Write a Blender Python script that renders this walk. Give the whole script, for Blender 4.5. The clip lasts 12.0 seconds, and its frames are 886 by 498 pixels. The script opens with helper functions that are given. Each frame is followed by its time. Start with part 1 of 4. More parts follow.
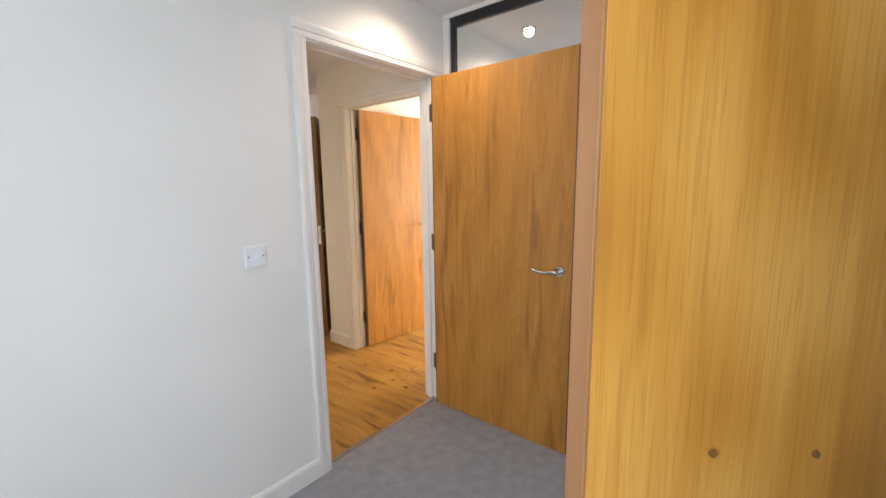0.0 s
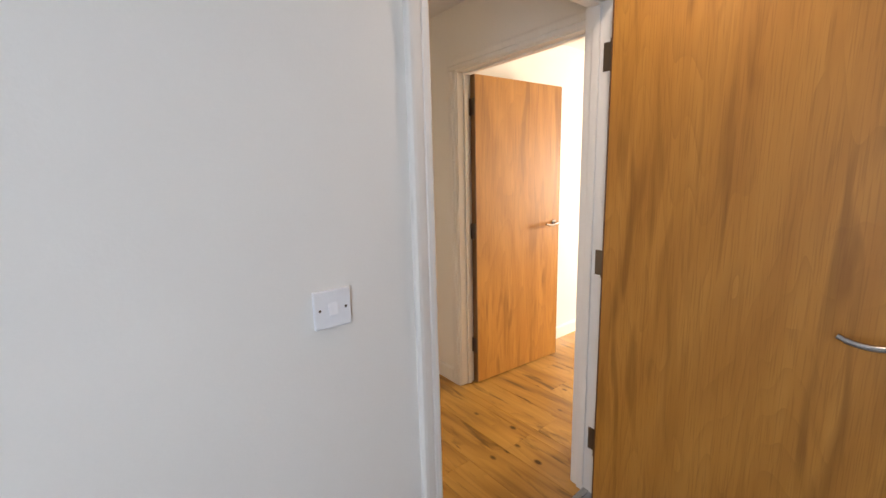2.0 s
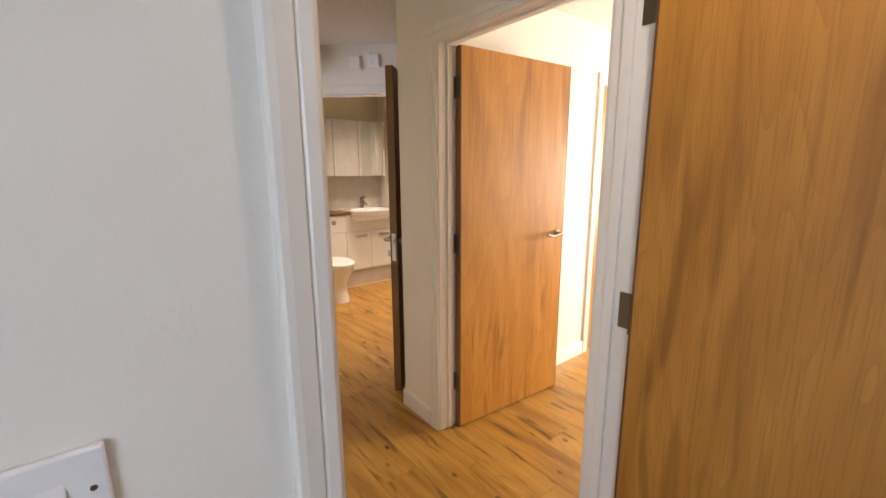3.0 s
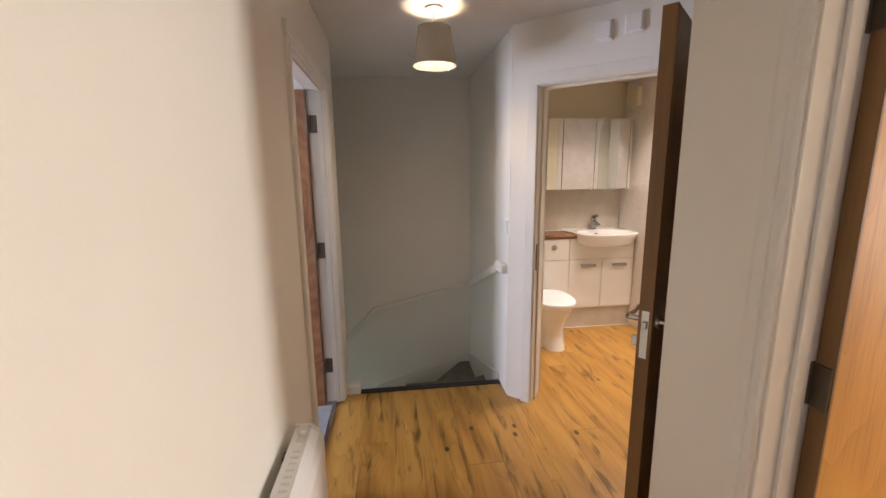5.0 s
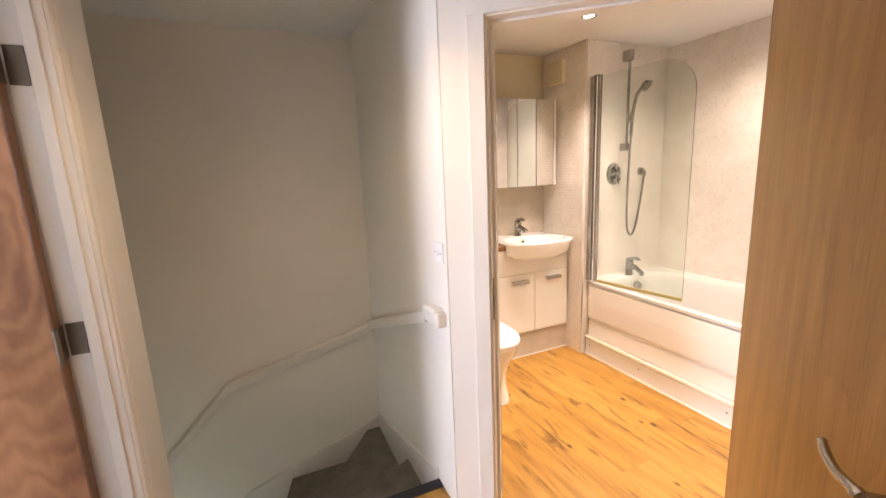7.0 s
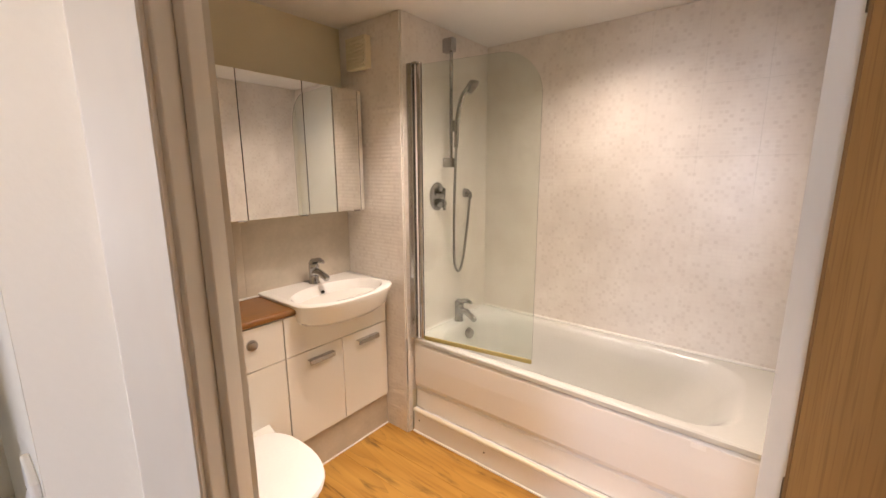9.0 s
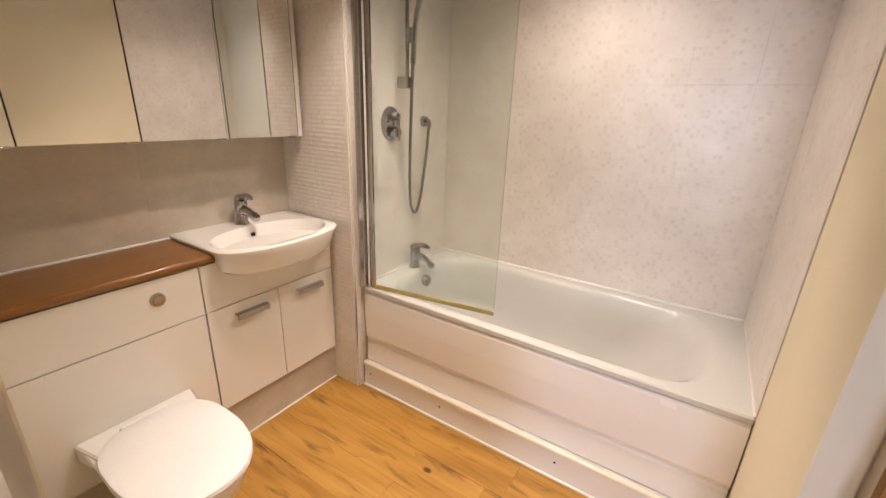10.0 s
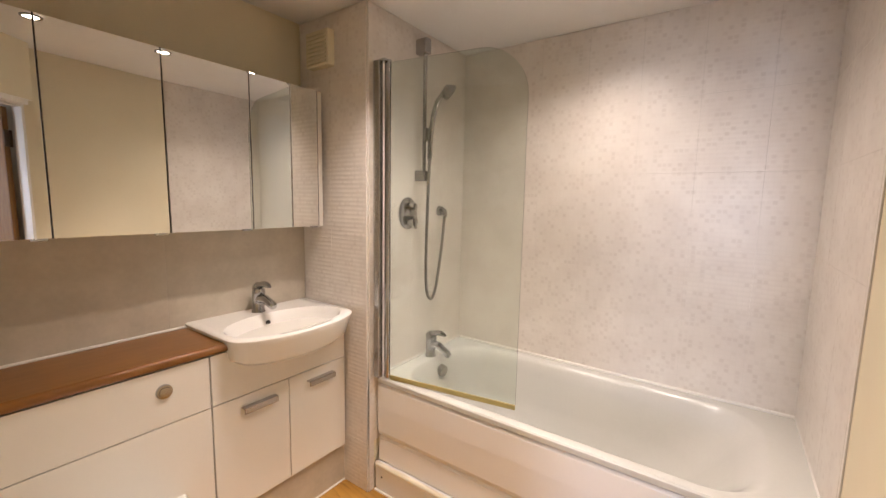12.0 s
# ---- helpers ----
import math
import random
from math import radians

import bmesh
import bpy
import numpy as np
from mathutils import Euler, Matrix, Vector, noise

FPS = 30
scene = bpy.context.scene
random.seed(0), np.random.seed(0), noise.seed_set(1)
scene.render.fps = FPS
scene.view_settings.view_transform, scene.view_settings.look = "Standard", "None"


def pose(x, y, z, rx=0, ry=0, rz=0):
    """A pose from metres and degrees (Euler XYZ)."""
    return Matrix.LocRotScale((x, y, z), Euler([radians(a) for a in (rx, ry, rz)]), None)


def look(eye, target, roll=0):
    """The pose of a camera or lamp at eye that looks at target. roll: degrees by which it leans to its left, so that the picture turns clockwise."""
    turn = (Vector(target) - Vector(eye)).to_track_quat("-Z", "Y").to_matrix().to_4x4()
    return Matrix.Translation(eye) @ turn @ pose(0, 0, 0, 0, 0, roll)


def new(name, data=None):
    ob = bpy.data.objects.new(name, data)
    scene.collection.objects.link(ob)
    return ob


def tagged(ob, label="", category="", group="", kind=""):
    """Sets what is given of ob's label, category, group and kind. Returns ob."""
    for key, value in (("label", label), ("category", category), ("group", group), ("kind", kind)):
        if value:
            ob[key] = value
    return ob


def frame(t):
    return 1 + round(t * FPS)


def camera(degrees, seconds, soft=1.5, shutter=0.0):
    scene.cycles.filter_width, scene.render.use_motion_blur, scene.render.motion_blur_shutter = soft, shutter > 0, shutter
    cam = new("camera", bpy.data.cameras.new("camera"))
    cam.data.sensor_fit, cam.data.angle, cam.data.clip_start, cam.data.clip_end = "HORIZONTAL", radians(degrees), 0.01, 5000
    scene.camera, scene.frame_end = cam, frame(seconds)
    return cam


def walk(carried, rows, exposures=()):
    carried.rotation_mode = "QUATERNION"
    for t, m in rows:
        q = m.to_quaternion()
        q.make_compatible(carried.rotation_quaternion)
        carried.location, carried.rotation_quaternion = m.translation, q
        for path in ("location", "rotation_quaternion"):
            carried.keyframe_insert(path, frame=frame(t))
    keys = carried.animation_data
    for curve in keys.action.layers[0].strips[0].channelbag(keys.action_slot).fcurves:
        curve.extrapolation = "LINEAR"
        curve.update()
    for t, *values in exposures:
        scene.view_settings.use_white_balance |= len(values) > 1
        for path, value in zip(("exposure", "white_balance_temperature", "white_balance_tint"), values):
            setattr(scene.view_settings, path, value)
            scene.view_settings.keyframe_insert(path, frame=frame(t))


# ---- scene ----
cam = camera(95.0, 12.0)
PATH = [
    (0, (0.632, -1.605, 1.387), (2.157, -0.348, 1.077), -0.8),
    (0.5, (0.725, -1.443, 1.4), (1.951, 0.101, 1.063), -1.2),
    (1, (0.795, -1.294, 1.395), (1.828, 0.38, 1.037), -1.6),
    (1.5, (0.87, -1.058, 1.387), (1.954, 0.584, 1.029), -1.6),
    (2, (1.053, -0.83, 1.395), (2.276, 0.713, 1.043), -1.5),
    (2.5, (1.282, -0.648, 1.419), (2.57, 0.837, 1.049), -1.1),
    (2.7, (1.364, -0.585, 1.417), (2.643, 0.905, 1.039), -0.9),
    (4.3, (1.905, -0.026, 1.485), (2.392, 1.871, 1.081), 0.4),
    (4.5, (1.950, 0.080, 1.490), (2.311, 2.007, 1.090), -0.4),
    (5, (1.913, 0.366, 1.506), (2.147, 2.319, 1.143), -0.7),
    (5.5, (1.926, 0.663, 1.492), (2.146, 2.62, 1.143), -1.5),
    (6, (1.963, 0.934, 1.463), (2.26, 2.88, 1.108), -2.4),
    (6.5, (1.996, 1.198, 1.486), (2.49, 3.098, 1.103), -2.8),
    (7, (1.998, 1.45, 1.483), (2.791, 3.248, 1.112), -2.5),
    (7.2, (2.012, 1.53, 1.484), (2.914, 3.277, 1.112), -2.4),
    (8.8, (2.549, 2.176, 1.53), (4.023, 3.478, 1.163), -0.7),
    (9, (2.613, 2.27, 1.565), (4.151, 3.492, 1.187), -0.2),
    (9.5, (2.767, 2.384, 1.545), (4.376, 3.48, 1.087), 0.8),
    (10, (2.845, 2.415, 1.49), (4.441, 3.431, 0.842), 2.1),
    (10.5, (2.834, 2.425, 1.436), (4.39, 3.359, 0.596), 4.1),
    (11, (2.829, 2.422, 1.435), (4.407, 3.355, 0.635), 4.0),
    (11.5, (2.852, 2.422, 1.464), (4.511, 3.418, 0.956), 2.3),
    (12, (2.858, 2.429, 1.484), (4.484, 3.569, 1.248), 1.1),
]
walk(cam, [(t, look(eye, target, roll)) for t, eye, target, roll in PATH],
     exposures=[(0, 0.40, 6600, 11), (0.5, 0.32, 6550, 12), (2.7, 0.06, 6800, 14), (4.3, -0.02, 6000, 13), (5.0, 0.10, 6100, 14), (6.0, 0.66, 6450, 16), (7.0, 0.72, 6550, 16),
                (8.8, 0.12, 6550, 14), (9.5, 0.05, 6400, 13), (10.5, -0.06, 6250, 13), (11.5, 0.0, 6200, 13), (12, 0.02, 6200, 13)])

# ---- world and lamps ----
H = 2.36            # ceiling height
world = bpy.data.worlds.new("sky")
scene.world = world
world.use_nodes = True
_n, _l = world.node_tree.nodes, world.node_tree.links
sky = _n.new("ShaderNodeTexSky")
sky.sky_type, sky.sun_disc = 'NISHITA', False
sky.sun_elevation, sky.sun_rotation = radians(38), radians(70)
_bg = [n for n in _n if n.type == 'BACKGROUND'][0]
_bg.inputs[1].default_value = 0.08
_l.new(sky.outputs[0], _bg.inputs[0])


def lamp(name, kind, m, energy, color, size=0.1, size_y=None, spot=None):
    d = bpy.data.lights.new(name, kind)
    d.energy, d.color = energy, color
    if kind == 'AREA':
        d.shape, d.size, d.size_y = 'RECTANGLE', size, size_y or size
    elif kind == 'SPOT':
        d.spot_size, d.spot_blend, d.shadow_soft_size = radians(spot), 0.9, size
    else:
        d.shadow_soft_size = size
    o = new(name, d)
    o.matrix_world = m
    return o


DAY = (0.68, 0.81, 1.0)
lamp("window_light_bedroom", 'AREA', look((-0.27, -1.62, 1.30), (1.0, -1.5, 1.1)), 34, DAY, 0.85, 1.3)
lamp("window_light_side_room", 'AREA', look((-1.46, 2.33, 1.35), (1.5, 2.4, 1.2)), 80, (0.80, 0.85, 1.0), 0.8, 0.95)
lamp("window_light_living_room", 'AREA', look((6.44, -0.50, 1.25), (2.7, 0.6, 1.2)), 140, (1.0, 0.93, 0.81), 0.46, 1.0)
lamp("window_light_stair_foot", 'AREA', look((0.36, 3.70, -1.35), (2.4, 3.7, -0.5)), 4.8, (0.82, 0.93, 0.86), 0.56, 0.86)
LAMP_XY = (2.155, 2.66)
WARM = (1.0, 0.70, 0.38)
BATH_WARM = (1.0, 0.82, 0.68)
lamp("pendant_bulb_light", 'POINT', pose(LAMP_XY[0], LAMP_XY[1], 2.135), 9, WARM, 0.05)
# The last one is unseen, added to brighten the tiles along the bath.
DOWN = [(3.42, 2.85), (4.0, 2.85), (3.9, 3.47), (4.52, 2.95)]
for (x, y), watts, cone in zip(DOWN, (58, 70, 72, 42), (70, 82, 102, 142)):
    lamp("downlight_beam", 'SPOT', pose(x, y, H - 0.02), watts, BATH_WARM, 0.03, spot=cone)
lamp("downlight_beam", 'SPOT', pose(2.13, -0.29, H - 0.02), 18, BATH_WARM, 0.03, spot=150)

# ---- materials ----


def mat(name, color, rough=0.5, metal=0.0, color2=None, scale=6.0, bump=0.0, bump_scale=80.0, stretch=(1, 1, 1), spec=0.5,
        fine=None, coat=0.0):
    """Base colour varied at two scales, with fine relief."""
    m = bpy.data.materials.new(name)
    m.use_nodes = True
    n, l = m.node_tree.nodes, m.node_tree.links
    b = n["Principled BSDF"]
    b.inputs["Roughness"].default_value, b.inputs["Metallic"].default_value = rough, metal
    b.inputs["Specular IOR Level"].default_value = spec
    b.inputs["Coat Weight"].default_value = coat
    tc, mp = n.new("ShaderNodeTexCoord"), n.new("ShaderNodeMapping")
    mp.inputs["Scale"].default_value = stretch
    l.new(tc.outputs["Object"], mp.inputs[0])
    c2 = color2 or tuple(c * 0.93 for c in color)
    a, f = n.new("ShaderNodeTexNoise"), n.new("ShaderNodeTexNoise")
    a.inputs["Scale"].default_value, a.inputs["Detail"].default_value = scale, 4
    f.inputs["Scale"].default_value, f.inputs["Detail"].default_value = fine or bump_scale, 3
    l.new(mp.outputs[0], a.inputs["Vector"]), l.new(mp.outputs[0], f.inputs["Vector"])
    add = n.new("ShaderNodeMath")
    add.operation = 'MULTIPLY_ADD'
    add.inputs[1].default_value = 0.35
    l.new(f.outputs[0], add.inputs[0]), l.new(a.outputs[0], add.inputs[2])
    r = n.new("ShaderNodeValToRGB")
    r.color_ramp.elements[0].position, r.color_ramp.elements[1].position = 0.45, 0.9
    r.color_ramp.elements[0].color, r.color_ramp.elements[1].color = (*c2, 1), (*color, 1)
    l.new(add.outputs[0], r.inputs[0]), l.new(r.outputs[0], b.inputs["Base Color"])
    if bump:
        bp = n.new("ShaderNodeBump")
        bp.inputs["Strength"].default_value, bp.inputs["Distance"].default_value = bump, 0.003
        l.new(f.outputs[0], bp.inputs["Height"]), l.new(bp.outputs[0], b.inputs["Normal"])
    return m


def veneer(name, ramp, rough=0.44, grain=38.0, figure=2.2, axis=2, rings=False, random_tone=0.0, knots=0.0, flecks=0.0, pores=0.0, cloud=False, lines=0.0):
    """Wood: long grain along one axis, a cathedral figure, and knots if asked for."""
    m = bpy.data.materials.new(name)
    m.use_nodes = True
    n, l = m.node_tree.nodes, m.node_tree.links
    b = n["Principled BSDF"]
    b.inputs["Roughness"].default_value = rough
    tc, off = n.new("ShaderNodeTexCoord"), n.new("ShaderNodeVectorMath")
    info = n.new("ShaderNodeObjectInfo")
    rnd = n.new("ShaderNodeMath")
    rnd.operation, rnd.inputs[1].default_value = 'MULTIPLY', 37.0
    l.new(info.outputs["Random"], rnd.inputs[0])
    l.new(tc.outputs["Object"], off.inputs[0])
    if not rings:
        l.new(rnd.outputs[0], off.inputs[1])

    def mapped(along, across):
        mp = n.new("ShaderNodeMapping")
        s = [across] * 3
        s[axis] = along
        mp.inputs["Scale"].default_value = s
        l.new(off.outputs[0], mp.inputs[0])
        return mp

    g, fg = n.new("ShaderNodeTexNoise"), n.new("ShaderNodeTexNoise")
    l.new(mapped(1.6, grain).outputs[0], g.inputs["Vector"])
    g.inputs["Scale"].default_value, g.inputs["Detail"].default_value = 1.0, 6
    l.new(mapped(2.2 if rings else 1.3 if cloud else 0.55, figure * 2.2).outputs[0], fg.inputs["Vector"])
    fg.inputs["Scale"].default_value, fg.inputs["Detail"].default_value, fg.inputs["Distortion"].default_value = 1.0, 2, 0.6
    w = n.new("ShaderNodeTexWave")
    if rings:
        w.wave_type, w.rings_direction = 'RINGS', 'SPHERICAL'
        mp = mapped(1.5, 3.2)
        mp.inputs["Location"].default_value = rings
        wv, ws, wa = n.new("ShaderNodeTexNoise"), n.new("ShaderNodeVectorMath"), n.new("ShaderNodeVectorMath")
        wv.inputs["Scale"].default_value, wv.inputs["Detail"].default_value = 2.4, 3
        ws.operation, wa.operation = 'MULTIPLY_ADD', 'ADD'
        ws.inputs[1].default_value, ws.inputs[2].default_value = (0.55, 0.0, 0.55), (-0.275, 0.0, -0.275)
        l.new(mp.outputs[0], wv.inputs["Vector"]), l.new(wv.outputs["Color"], ws.inputs[0])
        l.new(ws.outputs[0], wa.inputs[0]), l.new(mp.outputs[0], wa.inputs[1])
        l.new(wa.outputs[0], w.inputs["Vector"])
        w.inputs["Scale"].default_value, w.inputs["Distortion"].default_value = 2.3, 3.5
        w.inputs["Detail"].default_value, w.inputs["Detail Scale"].default_value = 4, 1.6
    else:
        l.new(mapped(0.5, figure).outputs[0], w.inputs["Vector"])
        w.wave_type, w.bands_direction = 'BANDS', 'DIAGONAL'
        w.inputs["Scale"].default_value, w.inputs["Distortion"].default_value = 1.6, 9.0
        w.inputs["Detail"].default_value, w.inputs["Detail Scale"].default_value = 2, 0.7
    mix1, mix2 = n.new("ShaderNodeMath"), n.new("ShaderNodeMath")
    mix1.operation = mix2.operation = 'MULTIPLY_ADD'
    mix1.inputs[1].default_value, mix2.inputs[1].default_value = (0.14 if rings else 0.16), (0.66 if rings else 0.70 if cloud else 0.45)
    half = n.new("ShaderNodeMath")
    half.operation, half.inputs[1].default_value = 'MULTIPLY', (0.16 if rings else 0.28 if cloud else 0.5)
    l.new(g.outputs[0], half.inputs[0])
    l.new(w.outputs[0], mix1.inputs[0]), l.new(half.outputs[0], mix1.inputs[2])
    l.new(fg.outputs[0], mix2.inputs[0]), l.new(mix1.outputs[0], mix2.inputs[2])
    out = mix2.outputs[0]
    if random_tone:
        t = n.new("ShaderNodeMath")
        t.operation, t.inputs[1].default_value = 'MULTIPLY_ADD', random_tone
        l.new(info.outputs["Random"], t.inputs[0]), l.new(out, t.inputs[2])
        out = t.outputs[0]
    r = n.new("ShaderNodeValToRGB")
    while len(r.color_ramp.elements) < len(ramp):
        r.color_ramp.elements.new(0.5)
    for e, (p, c) in zip(r.color_ramp.elements, ramp):
        e.position, e.color = p, (*c, 1)
    l.new(out, r.inputs[0])
    col = r.outputs[0]
    if knots:
        v = n.new("ShaderNodeTexVoronoi")
        v.inputs["Scale"].default_value = 1.0
        mp = mapped(4.6, 7.5)
        l.new(mp.outputs[0], v.inputs["Vector"])
        kr = n.new("ShaderNodeValToRGB")
        kr.color_ramp.elements[0].position, kr.color_ramp.elements[0].color = 0.07, (knots, knots, knots, 1)
        kr.color_ramp.elements[1].position, kr.color_ramp.elements[1].color = 0.13, (0, 0, 0, 1)
        l.new(v.outputs["Distance"], kr.inputs[0])
        st = n.new("ShaderNodeTexNoise")
        l.new(mapped(3.4, 22.0).outputs[0], st.inputs["Vector"])
        st.inputs["Scale"].default_value, st.inputs["Detail"].default_value, st.inputs["Distortion"].default_value = 1.0, 6, 0.5
        sr = n.new("ShaderNodeValToRGB")
        sr.color_ramp.elements[0].position, sr.color_ramp.elements[0].color = 0.565, (0, 0, 0, 1)
        sr.color_ramp.elements[1].position, sr.color_ramp.elements[1].color = 0.70, (0.76, 0.76, 0.76, 1)
        l.new(st.outputs[0], sr.inputs[0])
        mx = n.new("ShaderNodeMath")
        mx.operation = 'MAXIMUM'
        l.new(kr.outputs[0], mx.inputs[0]), l.new(sr.outputs[0], mx.inputs[1])
        mc = n.new("ShaderNodeMix")
        mc.data_type = 'RGBA'
        l.new(mx.outputs[0], mc.inputs[0]), l.new(col, mc.inputs[6])
        mc.inputs[7].default_value = (*[c * 0.50 for c in ramp[0][1]], 1)
        col = mc.outputs[2]
    if lines:
        # cathedral figure: contours of a long soft field
        cf = n.new("ShaderNodeTexNoise")
        l.new(mapped(0.42, 2.6).outputs[0], cf.inputs["Vector"])
        cf.inputs["Scale"].default_value, cf.inputs["Detail"].default_value, cf.inputs["Distortion"].default_value = 1.0, 2.5, 0.25
        cm, cp, cr2, cx = (n.new("ShaderNodeMath") for _ in range(4))
        cm.operation, cm.inputs[1].default_value = 'MULTIPLY', 26.0
        cp.operation, cp.inputs[1].default_value = 'FRACT', 0.0
        cr2.operation, cr2.inputs[1].default_value = 'POWER', 3.0
        cx.operation = 'MULTIPLY'
        cz = n.new("ShaderNodeMapRange")
        cz.inputs["From Min"].default_value, cz.inputs["From Max"].default_value = 0.36, 0.62
        cz.inputs["To Min"].default_value, cz.inputs["To Max"].default_value = 0.15 * lines, lines
        l.new(g.outputs[0], cz.inputs["Value"])
        l.new(cf.outputs[0], cm.inputs[0]), l.new(cm.outputs[0], cp.inputs[0]), l.new(cp.outputs[0], cr2.inputs[0])
        l.new(cr2.outputs[0], cx.inputs[0]), l.new(cz.outputs[0], cx.inputs[1])
        cmx = n.new("ShaderNodeMix")
        cmx.data_type = 'RGBA'
        l.new(cx.outputs[0], cmx.inputs[0]), l.new(col, cmx.inputs[6])
        cmx.inputs[7].default_value = (*ramp[0][1], 1)
        col = cmx.outputs[2]
    if flecks:
        fk = n.new("ShaderNodeTexNoise")
        l.new(mapped(1.7, 17.0).outputs[0], fk.inputs["Vector"])
        fk.inputs["Scale"].default_value, fk.inputs["Detail"].default_value, fk.inputs["Distortion"].default_value = 1.0, 1.5, 1.1
        fr = n.new("ShaderNodeValToRGB")
        fr.color_ramp.elements[0].position, fr.color_ramp.elements[0].color = 0.54, (0, 0, 0, 1)
        fr.color_ramp.elements[1].position, fr.color_ramp.elements[1].color = 0.70, (flecks, flecks, flecks, 1)
        zone = n.new("ShaderNodeTexNoise")
        l.new(mapped(0.9, 1.6).outputs[0], zone.inputs["Vector"])
        zone.inputs["Scale"].default_value, zone.inputs["Detail"].default_value = 1.0, 2
        zr = n.new("ShaderNodeMapRange")
        zr.inputs["From Min"].default_value, zr.inputs["From Max"].default_value = 0.40, 0.58
        zr.inputs["To Min"].default_value = 0.12
        l.new(zone.outputs[0], zr.inputs["Value"])
        fz = n.new("ShaderNodeMath")
        fz.operation = 'MULTIPLY'
        l.new(fk.outputs[0], fr.inputs[0]), l.new(fr.outputs[0], fz.inputs[0]), l.new(zr.outputs[0], fz.inputs[1])
        fm = n.new("ShaderNodeMix")
        fm.data_type = 'RGBA'
        l.new(fz.outputs[0], fm.inputs[0]), l.new(col, fm.inputs[6])
        fm.inputs[7].default_value = (*ramp[0][1], 1)
        col = fm.outputs[2]
    if pores:
        po = n.new("ShaderNodeTexNoise")
        l.new(mapped(7.0, 260.0).outputs[0], po.inputs["Vector"])
        po.inputs["Scale"].default_value, po.inputs["Detail"].default_value = 1.0, 2
        pr = n.new("ShaderNodeValToRGB")
        pr.color_ramp.elements[0].position, pr.color_ramp.elements[0].color = 0.52, (0, 0, 0, 1)
        pr.color_ramp.elements[1].position, pr.color_ramp.elements[1].color = 0.66, (pores, pores, pores, 1)
        l.new(po.outputs[0], pr.inputs[0])
        pm = n.new("ShaderNodeMix")
        pm.data_type = 'RGBA'
        l.new(pr.outputs[0], pm.inputs[0]), l.new(col, pm.inputs[6])
        pm.inputs[7].default_value = (*[c * 0.8 for c in ramp[0][1]], 1)
        col = pm.outputs[2]
    l.new(col, b.inputs["Base Color"])
    bp = n.new("ShaderNodeBump")
    bp.inputs["Strength"].default_value, bp.inputs["Distance"].default_value = 0.12, 0.002
    l.new(g.outputs[0], bp.inputs["Height"]), l.new(bp.outputs[0], b.inputs["Normal"])
    return m


def glass(name, tint=(0.93, 0.97, 0.95)):
    m = bpy.data.materials.new(name)
    m.use_nodes = True
    b = m.node_tree.nodes["Principled BSDF"]
    b.inputs["Base Color"].default_value = (*tint, 1)
    b.inputs["Transmission Weight"].default_value, b.inputs["Roughness"].default_value = 1.0, 0.0
    b.inputs["IOR"].default_value = 1.45
    return m


def glowing(name, color, strength):
    m = bpy.data.materials.new(name)
    m.use_nodes = True
    b = m.node_tree.nodes["Principled BSDF"]
    b.inputs["Emission Color"].default_value, b.inputs["Emission Strength"].default_value = (*color, 1), strength
    b.inputs["Base Color"].default_value = (*color, 1)
    return m


def shade_cloth(name):
    m = bpy.data.materials.new(name)
    m.use_nodes = True
    n, l = m.node_tree.nodes, m.node_tree.links
    out = n["Material Output"]
    d, t, mx = n.new("ShaderNodeBsdfDiffuse"), n.new("ShaderNodeBsdfTranslucent"), n.new("ShaderNodeMixShader")
    nz = n.new("ShaderNodeTexNoise")
    nz.inputs["Scale"].default_value = 220
    cr = n.new("ShaderNodeValToRGB")
    cr.color_ramp.elements[0].color, cr.color_ramp.elements[1].color = (0.19, 0.18, 0.17, 1), (0.28, 0.265, 0.25, 1)
    l.new(nz.outputs[0], cr.inputs[0])
    l.new(cr.outputs[0], d.inputs[0]), l.new(cr.outputs[0], t.inputs[0])
    mx.inputs[0].default_value = 0.34
    l.new(d.outputs[0], mx.inputs[1]), l.new(t.outputs[0], mx.inputs[2]), l.new(mx.outputs[0], out.inputs[0])
    return m


